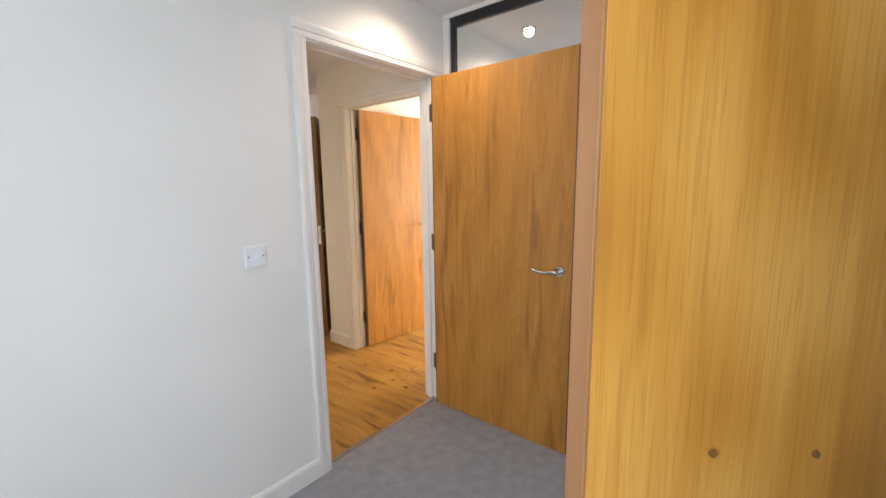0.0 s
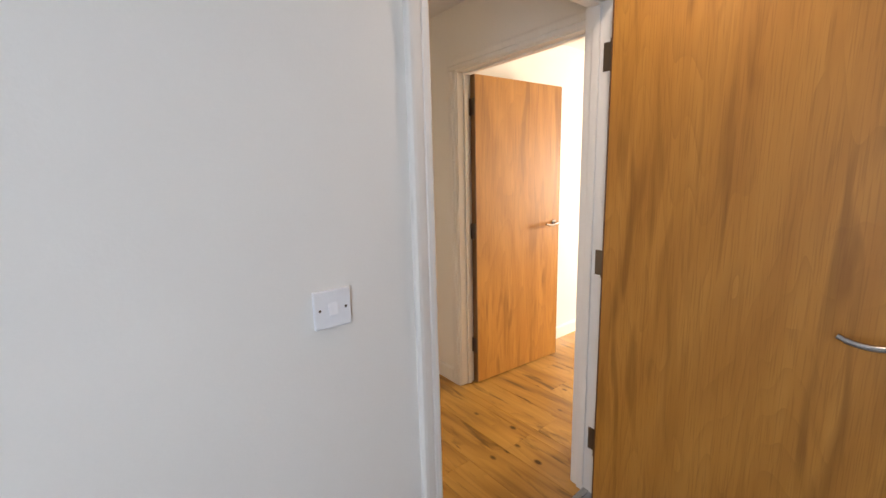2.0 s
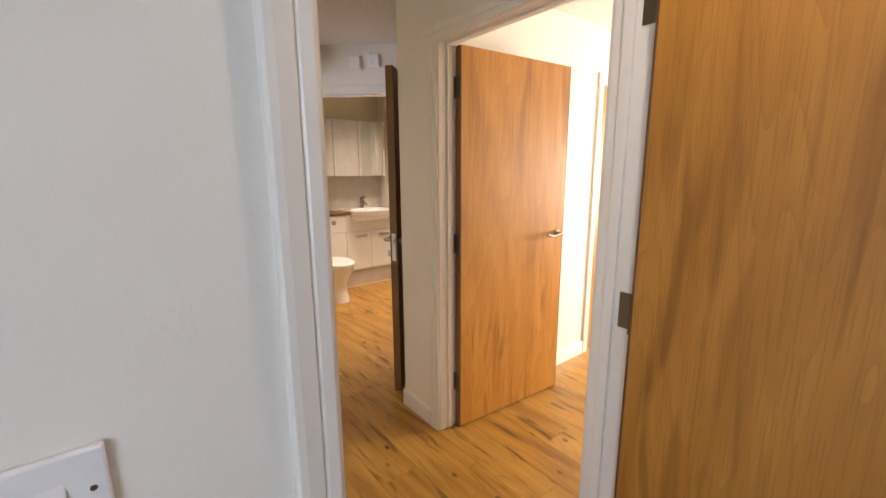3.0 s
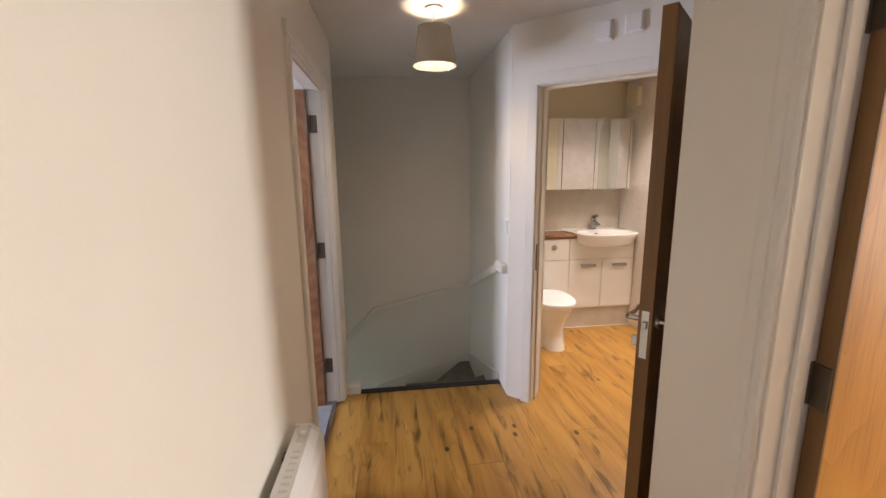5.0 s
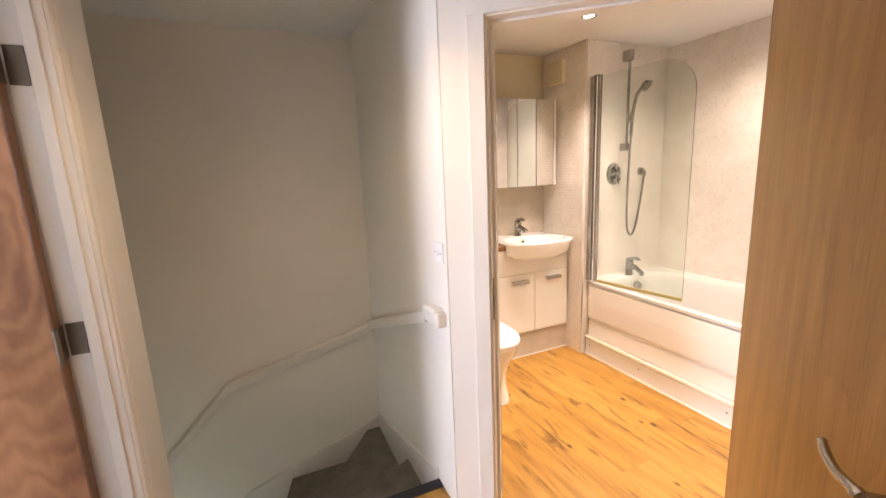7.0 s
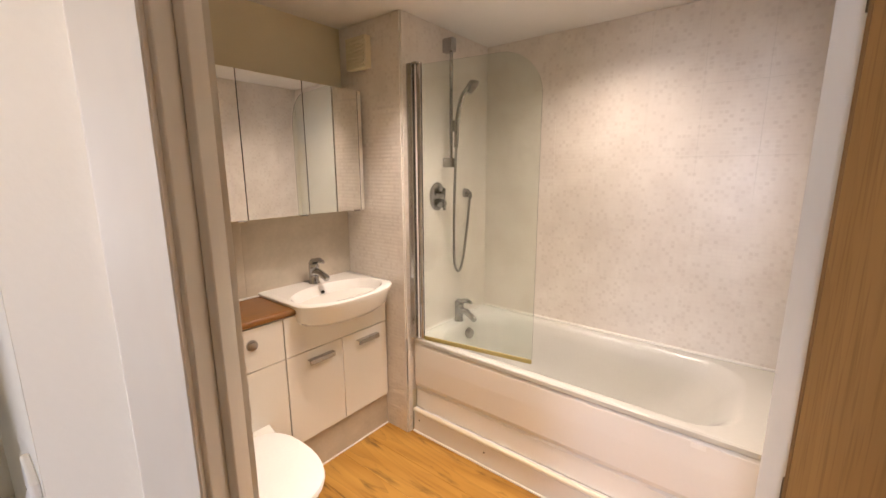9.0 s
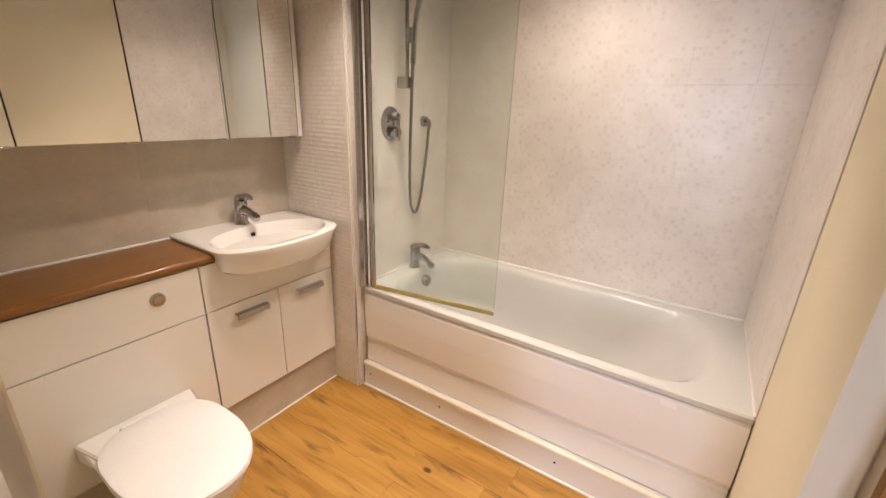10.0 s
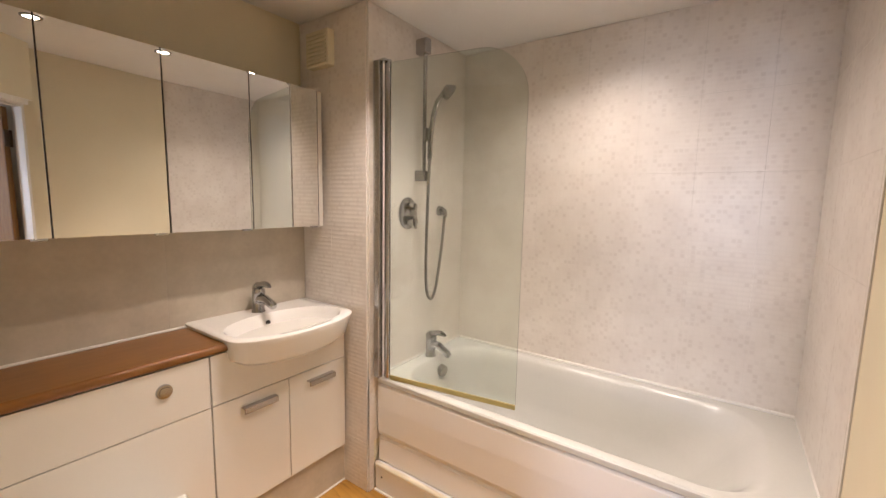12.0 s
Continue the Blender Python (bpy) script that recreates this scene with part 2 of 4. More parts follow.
def embossed_tile(name, relief=0.06):
    """Pale ceramic with small pressed rows and scattered dots."""
    m = bpy.data.materials.new(name)
    m.use_nodes = True
    n, l = m.node_tree.nodes, m.node_tree.links
    b = n["Principled BSDF"]
    b.inputs["Roughness"].default_value = 0.32
    tc, geo = n.new("ShaderNodeTexCoord"), n.new("ShaderNodeNewGeometry")
    pos = geo.outputs["Position"]
    nz = n.new("ShaderNodeTexNoise")
    nz.inputs["Scale"].default_value, nz.inputs["Detail"].default_value = 7, 5
    l.new(pos, nz.inputs["Vector"])
    r = n.new("ShaderNodeValToRGB")
    r.color_ramp.elements[0].position, r.color_ramp.elements[1].position = 0.3, 0.7
    r.color_ramp.elements[0].color, r.color_ramp.elements[1].color = (0.70, 0.65, 0.60, 1), (0.78, 0.738, 0.69, 1)
    l.new(nz.outputs[0], r.inputs[0])
    sx = n.new("ShaderNodeSeparateXYZ")
    l.new(pos, sx.inputs[0])
    along = n.new("ShaderNodeMath")
    along.operation = 'ADD'
    l.new(sx.outputs[0], along.inputs[0]), l.new(sx.outputs[1], along.inputs[1])
    def math_node(op, a, b):
        q = n.new("ShaderNodeMath")
        q.operation = op
        for k, val in enumerate((a, b)):
            if isinstance(val, (int, float)):
                q.inputs[k].default_value = val
            else:
                l.new(val, q.inputs[k])
        return q.outputs[0]

    # small pressed squares, a scatter of them darker
    near, cell = [], []
    for src in (along.outputs[0], sx.outputs[2]):
        near.append(math_node('PINGPONG', src, 0.0105))
        cell.append(math_node('FLOOR', math_node('DIVIDE', src, 0.021), 0.0))
    xyz, wn = n.new("ShaderNodeCombineXYZ"), n.new("ShaderNodeTexWhiteNoise")
    l.new(cell[0], xyz.inputs[0]), l.new(cell[1], xyz.inputs[1]), l.new(xyz.outputs[0], wn.inputs["Vector"])
    edge = math_node('MINIMUM', near[0], near[1])
    inner = n.new("ShaderNodeMapRange")
    inner.inputs["From Min"].default_value, inner.inputs["From Max"].default_value = 0.0012, 0.0038
    l.new(edge, inner.inputs["Value"])
    spot = n.new("ShaderNodeMapRange")
    spot.inputs["From Min"].default_value, spot.inputs["From Max"].default_value = 0.62, 1.0
    spot.inputs["To Max"].default_value = 0.24
    l.new(wn.outputs["Value"], spot.inputs["Value"])
    mc = n.new("ShaderNodeMix")
    mc.data_type = 'RGBA'
    l.new(math_node('MULTIPLY', inner.outputs[0], spot.outputs[0]), mc.inputs[0]), l.new(r.outputs[0], mc.inputs[6])
    mc.inputs[7].default_value = (0.42, 0.35, 0.30, 1)
    mg = n.new("ShaderNodeMix")
    mg.data_type = 'RGBA'
    l.new(math_node('MULTIPLY', math_node('LESS_THAN', edge, 0.0011), 0.07), mg.inputs[0]), l.new(mc.outputs[2], mg.inputs[6])
    mg.inputs[7].default_value = (0.45, 0.42, 0.38, 1)
    l.new(mg.outputs[2], b.inputs["Base Color"])
    br = n.new("ShaderNodeTexWave")
    br.wave_type, br.bands_direction = 'BANDS', 'Z'
    br.inputs["Scale"].default_value, br.inputs["Distortion"].default_value = 15.0, 0.6
    l.new(pos, br.inputs["Vector"])
    bp = n.new("ShaderNodeBump")
    bp.inputs["Strength"].default_value, bp.inputs["Distance"].default_value = relief, 0.003
    l.new(br.outputs[0], bp.inputs["Height"]), l.new(bp.outputs[0], b.inputs["Normal"])
    return m


PLASTER = mat("wall_plaster", (0.83, 0.80, 0.735), 0.75, color2=(0.80, 0.77, 0.705), scale=2.5, bump=0.10, bump_scale=140)
CEILING = mat("ceiling_paint", (0.82, 0.81, 0.79), 0.85, scale=2, bump=0.08, bump_scale=120)
CREAM = mat("bathroom_paint", (0.76, 0.69, 0.51), 0.7, scale=2.5, bump=0.08, bump_scale=120)
GLOSS = mat("white_gloss_paint", (0.82, 0.79, 0.73), 0.32, scale=8, bump=0.05, bump_scale=60, stretch=(1, 1, 0.3))
CREAM_GLOSS = mat("cream_plastic", (0.80, 0.74, 0.60), 0.3, scale=8)
OAK = veneer("oak_veneer", [(0.15, (0.21, 0.080, 0.010)), (0.36, (0.40, 0.168, 0.024)), (0.58, (0.48, 0.213, 0.034)), (0.85, (0.56, 0.265, 0.050))], flecks=0.62, pores=0.25, lines=0.28)
# OAK again, paler in grain, with the bathroom door's shade in its colours.
OAK_SHADED = veneer("shaded_oak_veneer", [(0.2, (0.17, 0.085, 0.030)), (0.5, (0.33, 0.178, 0.058)), (0.85, (0.41, 0.235, 0.085))], flecks=0.45, pores=0.3, lines=0.3)
OAK_PLAIN = veneer("plain_oak_veneer", [(0.40, (0.36, 0.145, 0.018)), (0.55, (0.56, 0.250, 0.038)), (0.72, (0.68, 0.345, 0.072))], flecks=0.35, pores=0.3, figure=1.6, grain=44, cloud=True)
OAK_EDGE = veneer("oak_lipping", [(0.2, (0.085, 0.034, 0.012)), (0.8, (0.17, 0.076, 0.028))], rough=0.4, grain=60)
LIGHT_EDGE = veneer("pink_oak_lipping", [(0.2, (0.26, 0.110, 0.040)), (0.8, (0.40, 0.185, 0.070))], rough=0.4, grain=60)
MID_EDGE = veneer("brown_oak_lipping", [(0.2, (0.15, 0.075, 0.026)), (0.8, (0.27, 0.145, 0.055))], rough=0.45, grain=60)
PLY = veneer("red_ply", [(0.29, (0.18, 0.070, 0.026)), (0.47, (0.28, 0.122, 0.047)), (0.68, (0.40, 0.19, 0.078))], rough=0.45, rings=(0.113 * 3.2, 0, -1.355 * 1.5))
PLANK = veneer("laminate_plank", [(0.24, (0.13, 0.055, 0.012)), (0.42, (0.30, 0.145, 0.028)), (0.60, (0.43, 0.22, 0.042)), (0.9, (0.54, 0.30, 0.070))], rough=0.34,
               grain=42, figure=2.6, axis=1, random_tone=0.20, knots=0.95, lines=0.32)
CARPET = mat("grey_carpet", (0.36, 0.365, 0.385), 0.95, color2=(0.28, 0.283, 0.30), scale=16, bump=0.9, bump_scale=420, spec=0.1)
STAIR_CARPET = mat("dark_stair_carpet", (0.24, 0.225, 0.195), 0.95, color2=(0.16, 0.15, 0.13), scale=10, bump=0.9, bump_scale=420, spec=0.1)
NOSING = mat("black_rubber", (0.015, 0.015, 0.02), 0.5, bump=0.3, bump_scale=200)
PLASTIC = mat("white_plastic", (0.86, 0.86, 0.86), 0.28, scale=3)
GREYP = mat("grey_plastic", (0.66, 0.65, 0.63), 0.5, scale=10)
STEEL = mat("satin_steel", (0.48, 0.47, 0.46), 0.24, 1.0, scale=20, bump=0.03, bump_scale=300)
CHROME = mat("chrome", (0.46, 0.46, 0.47), 0.08, 1.0)
BRONZE = mat("dark_hinge_steel", (0.16, 0.13, 0.10), 0.4, 0.9, scale=30)
BLACK = mat("black_frame", (0.02, 0.02, 0.022), 0.35)
MIRROR = mat("mirror_silver", (0.90, 0.91, 0.90), 0.005, 1.0, color2=(0.90, 0.91, 0.90))
GLASS = glass("clear_glass")
SCREEN = glass("screen_glass", (0.86, 0.92, 0.88))
CERAMIC = mat("white_ceramic", (0.84, 0.83, 0.80), 0.10, color2=(0.82, 0.81, 0.78), scale=2, coat=0.3)
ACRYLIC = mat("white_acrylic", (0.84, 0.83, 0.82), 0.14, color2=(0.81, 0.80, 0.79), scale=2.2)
# Same acrylic as the panel, greyed to hold the shade inside the tub.
TUB = mat("shaded_tub_acrylic", (0.60, 0.60, 0.57), 0.16, color2=(0.56, 0.565, 0.535), scale=2.2)
CABINET = mat("white_laminate", (0.80, 0.78, 0.73), 0.25, color2=(0.78, 0.76, 0.71), scale=2)
WORKTOP = mat("brown_worktop", (0.25, 0.108, 0.026), 0.28, color2=(0.19, 0.080, 0.019), scale=30, stretch=(0.2, 1, 1), bump=0.04)
TILE = embossed_tile("embossed_tile")
TILE_ROWS = embossed_tile("ridged_tile", 0.25)
STONE = mat("stone_tile", (0.58, 0.52, 0.43), 0.38, color2=(0.47, 0.42, 0.34), scale=7, bump=0.08, bump_scale=60)
GROUT = mat("pale_grout", (0.68, 0.65, 0.60), 0.85, scale=30, bump=0.1)
SEAL = mat("white_sealant", (0.80, 0.78, 0.74), 0.4, scale=20)
BRASS = mat("yellowed_seal", (0.36, 0.29, 0.10), 0.35, scale=20)
HOSE = mat("shower_hose", (0.27, 0.265, 0.25), 0.3, 0.9, bump=0.6, bump_scale=300)
WOOD_PLUG = mat("brown_filler", (0.20, 0.095, 0.022), 0.6)
DARK = mat("dark_hole", (0.02, 0.02, 0.02), 0.6)
CLOTH = shade_cloth("grey_shade_cloth")
BULB = glowing("lit_bulb", (1.0, 0.85, 0.62), 40)
DOWN_GLOW = glowing("lit_downlight", (1.0, 0.88, 0.68), 30)

# ---- builders ----
AT = {}


def thing(name, at=(0, 0, 0), label="", category="", group="", kind="", turn=0):
    o = new(name)
    o.empty_display_size = 0.1
    o.matrix_basis = pose(*at, 0, 0, turn)
    AT[o] = o.matrix_basis.copy()
    return tagged(o, label, category, group, kind)


def mesh_of(name, bm, material, smooth=False):
    bmesh.ops.recalc_face_normals(bm, faces=bm.faces)
    me = bpy.data.meshes.new(name)
    bm.to_mesh(me)
    bm.free()
    me.materials.append(material)
    if smooth:
        for p in me.polygons:
            p.use_smooth = True
        me.set_sharp_from_angle(angle=radians(40))
    return me


def part(name, bm, material, parent=None, label="", smooth=False):
    """Links a bmesh, given in world places, as one mesh object under a thing or a part."""
    if parent is not None:
        bm.transform(AT[parent].inverted())
    o = new(name, mesh_of(name, bm, material, smooth))
    AT[o] = AT[parent] if parent is not None else Matrix()
    o.parent = parent
    if label:
        o["label"] = label
    return o


def solo(name, bm, material, label, category="", kind="", group="", smooth=False, at=None):
    """A thing that is one mesh, with its origin at its base."""
    if at:
        bm.transform(Matrix.Translation(at).inverted())
    o = new(name, mesh_of(name, bm, material, smooth))
    AT[o] = Matrix()
    if at:
        o.location = at
        AT[o] = Matrix.Translation(at)
    return tagged(o, label, category, group, kind)


def box(x0, x1, y0, y1, z0, z1, bevel=0.0, m=None, bm=None, seg=2):
    b = bmesh.new()
    bmesh.ops.create_cube(b, size=1)
    bmesh.ops.transform(b, matrix=Matrix.Translation(((x0 + x1) / 2, (y0 + y1) / 2, (z0 + z1) / 2))
                        @ Matrix.Diagonal((abs(x1 - x0), abs(y1 - y0), abs(z1 - z0), 1)), verts=b.verts)
    if bevel:
        bmesh.ops.bevel(b, geom=b.edges[:], offset=bevel, segments=seg, affect='EDGES', profile=0.5)
    if m is not None:
        b.transform(m)
    return join(bm, b) if bm is not None else b


def join(bm, other):
    me = bpy.data.meshes.new("t")
    other.to_mesh(me)
    other.free()
    bm.from_mesh(me)
    bpy.data.meshes.remove(me)
    return bm


def cyl(p0, p1, r0, r1=None, seg=20, bm=None, caps=True):
    p0, p1 = Vector(p0), Vector(p1)
    b = bmesh.new()
    bmesh.ops.create_cone(b, segments=seg, radius1=r0, radius2=r0 if r1 is None else r1, depth=(p1 - p0).length, cap_ends=caps)
    b.transform(Matrix.Translation((p0 + p1) / 2) @ (p1 - p0).to_track_quat('Z', 'Y').to_matrix().to_4x4())
    return join(bm, b) if bm is not None else b


def rings(loops, bm=None, close=True, cap0=True, cap1=True):
    """A skin over loops of points, each as long as the last."""
    b = bm if bm is not None else bmesh.new()
    vs = [[b.verts.new(p) for p in lp] for lp in loops]
    k = len(vs[0])
    for a, c in zip(vs, vs[1:]):
        for i in range(k if close else k - 1):
            j = (i + 1) % k
            b.faces.new((a[i], a[j], c[j], c[i]))
    if cap0:
        b.faces.new(vs[0][::-1])
    if cap1:
        b.faces.new(vs[-1])
    return b


def tube(points, r, seg=10, bm=None):
    """A round bar along a line of points."""
    pts = [Vector(p) for p in points]
    loops, side = [], None
    for i, p in enumerate(pts):
        d = (pts[min(i + 1, len(pts) - 1)] - pts[max(i - 1, 0)]).normalized()
        if side is None:
            side = d.orthogonal().normalized()
        side = (side - d * side.dot(d)).normalized()
        up = d.cross(side)
        rad = r[i] if isinstance(r, (list, tuple)) else r
        loops.append([p + (side * math.cos(a) + up * math.sin(a)) * rad for a in [2 * math.pi * k / seg for k in range(seg)]])
    return rings(loops, bm)


def curve_points(ctrl, n=24):
    """A smooth line through the control points."""
    c = [Vector(p) for p in ctrl]
    c = [c[0] * 2 - c[1]] + c + [c[-1] * 2 - c[-2]]
    out = []
    for i in range(1, len(c) - 2):
        for k in range(n):
            t = k / n
            a, b, d, e = c[i - 1:i + 3]
            out.append(0.5 * ((2 * b) + (d - a) * t + (2 * a - 5 * b + 4 * d - e) * t * t + (3 * b - a - 3 * d + e) * t ** 3))
    return out + [c[-2]]


def prism(poly, z0, z1, bm=None):
    return rings([[(x, y, z0) for x, y in poly], [(x, y, z1) for x, y in poly]], bm)


def basis(o, u, v):
    """Local (u, v, z) axes at a place, u and v level."""
    u, v = Vector((*u, 0)).normalized(), Vector((*v, 0)).normalized()
    m = Matrix((u, v, Vector((0, 0, 1)))).transposed().to_4x4()
    return Matrix.Translation(o) @ m


def wall(name, p0, p1, thick, label, z0=-0.12, z1=H + 0.06, holes=(), material=PLASTER):
    """A wall from p0 to p1, its thickness to the left of that way, with holes (s0, s1, z0, z1) through it."""
    d = Vector(p1) - Vector(p0)
    length = d.length
    m = basis((*p0, 0), d, (-d.y, d.x))
    bm, s = bmesh.new(), 0.0
    for s0, s1, a, b in sorted(holes):
        box(s, s0, 0, thick, z0, z1, bm=bm)
        if a > z0:
            box(s0, s1, 0, thick, z0, a, bm=bm)
        box(s0, s1, 0, thick, b, z1, bm=bm)
        s = s1
    box(s, length, 0, thick, z0, z1, bm=bm)
    bmesh.ops.remove_doubles(bm, verts=bm.verts, dist=1e-5)
    bm.transform(m)
    return solo(name, bm, material, label, "wall", "structure")


# ---- large structure ----
DIAG = Vector((0.7547, -0.6561))            # way along the slanting bathroom wall
DN = Vector((0.6561, 0.7547))               # from the landing into the bathroom
DC = Vector((2.645, 2.871))                 # its corner at the stairs
wall("wall_bedroom", (-0.4, 0), (3.45, 0), 0.11, "white painted plaster wall between bedroom and landing", holes=[(2.055, 2.945, -0.2, 2.03)])
wall("wall_landing_east", (2.815, 0.11), (2.815, 1.445), 0.10, "cream plaster wall with the living room doorway", holes=[(0.095, 1.012, -0.2, 2.03)])
wall("wall_living_north", (2.816, 1.17), (6.6, 1.17), 0.274, "white plaster wall behind the open oak door", holes=[(1.404, 2.264, -0.2, 2.03)])
wall("wall_recess_east", (3.70, 1.445), (3.70, 2.05), 0.10, "plaster wall of the recess behind the bathroom door")
_m = basis((DC.x, DC.y, 0), DIAG, DN)
_w = box(0, 0.142, 0, 0.14, -0.12, H + 0.06, m=_m)
box(0.142, 1.0, 0, 0.14, 2.03, H + 0.06, m=_m, bm=_w)
box(1.0, 1.067, 0, 0.045, 2.03, H + 0.06, m=_m, bm=_w)
box(1.067, 1.19, 0, 0.045, -0.12, H + 0.06, m=_m, bm=_w)
solo("wall_bathroom_slant", _w, PLASTER, "white slanting plaster wall with the bathroom doorway", "wall", "structure")
_w = box(0.10, 0.140, 0.1405, 0.146, 0, H - 0.002, m=_m)
box(0.140, 1.0, 0.1405, 0.146, 2.032, H - 0.002, m=_m, bm=_w)
solo("wall_lining_slant", _w, CREAM, "cream painted bathroom face of the slanting wall", "wall", "structure")
wall("wall_bathroom_end", (4.268, 2.129), (3.4685, 2.215), 0.05, "cream plaster wall between the bathroom door and the bath", z0=0.0, z1=H - 0.002, material=CREAM)
wall("wall_lining_west", (2.886, 2.93), (2.886, 4.30), -0.006, "cream painted bathroom wall beside the toilet unit", z0=0.0, z1=H - 0.002, material=CREAM)
wall("wall_bathroom_south", (3.50, 2.005), (5.16, 2.005), 0.12, "cream plaster wall at the foot of the bath", material=CREAM)
wall("wall_stairs_east", (2.885, 2.885), (2.885, 4.40), 0.24, "white plaster wall between stairs and bathroom", z0=-3.0)
wall("wall_stairs_north", (0.2, 4.24), (2.645, 4.24), 0.12, "shaded cream plaster wall behind the winding stairs", z0=-3.0)
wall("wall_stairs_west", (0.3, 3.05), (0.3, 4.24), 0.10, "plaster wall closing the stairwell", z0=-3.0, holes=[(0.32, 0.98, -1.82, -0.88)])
wall("wall_landing_west", (1.53, 0.11), (1.53, 3.28), 0.10, "cream plaster landing wall beside the panel heater", holes=[(1.96, 2.87, -0.2, 2.03)])
wall("wall_side_room_north", (1.43, 3.06), (-1.6, 3.06), -0.08, "plaster wall between side room and stairs", z0=0.0)
wall("wall_stairs_south", (2.645, 3.064), (0.2, 3.064), 0.10, "plaster wall under the landing edge", z0=-3.0, z1=-0.03)
wall("wall_side_room_west", (-1.5, 0.11), (-1.5, 3.04), 0.10, "white plaster window wall of the side room", holes=[(1.8, 2.64, 0.85, 2.15)])
wall("wall_bathroom_north", (2.885, 4.30), (4.22, 4.30), 0.10, "cream painted plaster wall over the mirror cabinet", material=CREAM)
wall("wall_bathroom_duct", (4.222, 3.823), (5.16, 3.823), 0.58, "boxed-out plaster wall behind the shower", material=CREAM)
wall("wall_bathroom_east", (5.048, 2.125), (5.048, 3.823), -0.112, "plaster wall along the bath", material=CREAM)
wall("wall_bedroom_west", (-0.3, -4.2), (-0.3, 0), 0.10, "white plaster bedroom window wall", holes=[(2.15, 3.0, 0.75, 2.1)])
wall("wall_bedroom_south", (-0.4, -4.1), (3.45, -4.1), -0.10, "white plaster bedroom window wall")
wall("wall_closet_front", (-0.3, -2.15), (0.90, -2.15), -0.10, "white plaster bedroom wall beside the closet")
wall("wall_closet_side", (0.90, -2.25), (0.90, -1.90), 0.10, "white plaster closet wall")
wall("wall_closet_door", (0.80, -1.90), (2.70, -1.90), -0.10, "white plaster wall with the closet doorway", holes=[(0.14, 0.985, -0.2, 2.03)])
wall("wall_bedroom_east", (3.35, -4.1), (3.35, 0), -0.10, "plaster wall behind the fitted wardrobe")
wall("wall_living_south", (3.45, -1.8), (6.6, -1.8), -0.10, "white plaster living room wall")
wall("wall_living_east", (6.5, -1.9), (6.5, 1.17), -0.10, "white plaster living room window wall", holes=[(1.10, 1.70, 0.70, 2.2)])
solo("ceiling", box(-1.7, 6.7, -4.3, 4.5, H, H + 0.12), CEILING, "white painted ceiling", "ceiling", "structure")
solo("ground_lower_floor", box(0.2, 2.7, 2.9, 4.3, -2.9, -2.8), CARPET, "grey carpeted floor at the foot of the stairs", "floor", "structure")
solo("subfloor", box(1.40, 6.6, -1.9, 3.06, -0.10, -0.0145), GROUT, "screed under the laminate boards", "floor", "structure")
solo("subfloor_bathroom", box(2.66, 5.16, 3.021, 4.40, -0.10, -0.014), GROUT, "screed under the bathroom boards", "floor", "structure")
solo("floor_bedroom_carpet", box(-0.4, 3.36, -4.2, 0.035, -0.09, 0.006), CARPET, "blue-grey cut pile bedroom carpet", "carpet", "structure")
solo("floor_side_room_carpet", box(-1.6, 1.478, 0.11, 3.0, -0.09, 0.006), CARPET, "blue-grey cut pile carpet in the side room", "carpet", "structure")
solo("threshold_strip", box(1.66, 2.54, 0.022, 0.052, 0.0, 0.011, 0.004), STEEL, "thin metal threshold strip between carpet and boards", "threshold", "structure")
solo("threshold_strip", box(1.465, 1.495, 2.09, 2.96, 0.0, 0.011, 0.004), STEEL, "thin metal threshold strip at the side room", "threshold", "structure")


def window(name, o, u, v, width, z0, z1, label):
    """A white frame with two panes in a wall hole; o is the hole's lower corner."""
    t = thing(name, o, label, "window", kind="structure")
    m = basis(o, u, v)
    for s0, s1 in ((0, 0.06), (width / 2 - 0.035, width / 2 + 0.035), (width - 0.06, width)):
        part("window_frame", box(s0, s1, 0.02, 0.08, 0, z1 - z0, 0.006, m), GLOSS, t)
    for a, b in ((0, 0.06), (z1 - z0 - 0.06, z1 - z0)):
        part("window_frame", box(0.06, width - 0.06, 0.024, 0.076, a, b, 0.006, m), GLOSS, t)
    for s0, s1 in ((0.06, width / 2 - 0.035), (width / 2 + 0.035, width - 0.06)):
        p = part("pane", box(s0, s1, 0.047, 0.053, 0.06, z1 - z0 - 0.06, 0, m), GLASS, t)
        p.visible_shadow = False
    part("window_sill", box(-0.04, width + 0.04, -0.10, 0.02, -0.03, 0.0, 0.008, m), GLOSS, t)


window("window_1", (-0.3, -2.05, 0.75), (0, 1), (-1, 0), 0.85, 0.75, 2.1, "white framed bedroom window letting in daylight")
window("window_2", (-1.5, 1.91, 0.85), (0, 1), (-1, 0), 0.84, 0.85, 2.15, "white framed side room window letting in daylight")
window("window_3", (6.5, -0.80, 0.70), (0, 1), (1, 0), 0.60, 0.70, 2.2, "white framed living room window letting in daylight")
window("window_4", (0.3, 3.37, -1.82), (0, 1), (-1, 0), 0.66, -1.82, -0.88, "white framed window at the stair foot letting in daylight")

ARW = 0.066


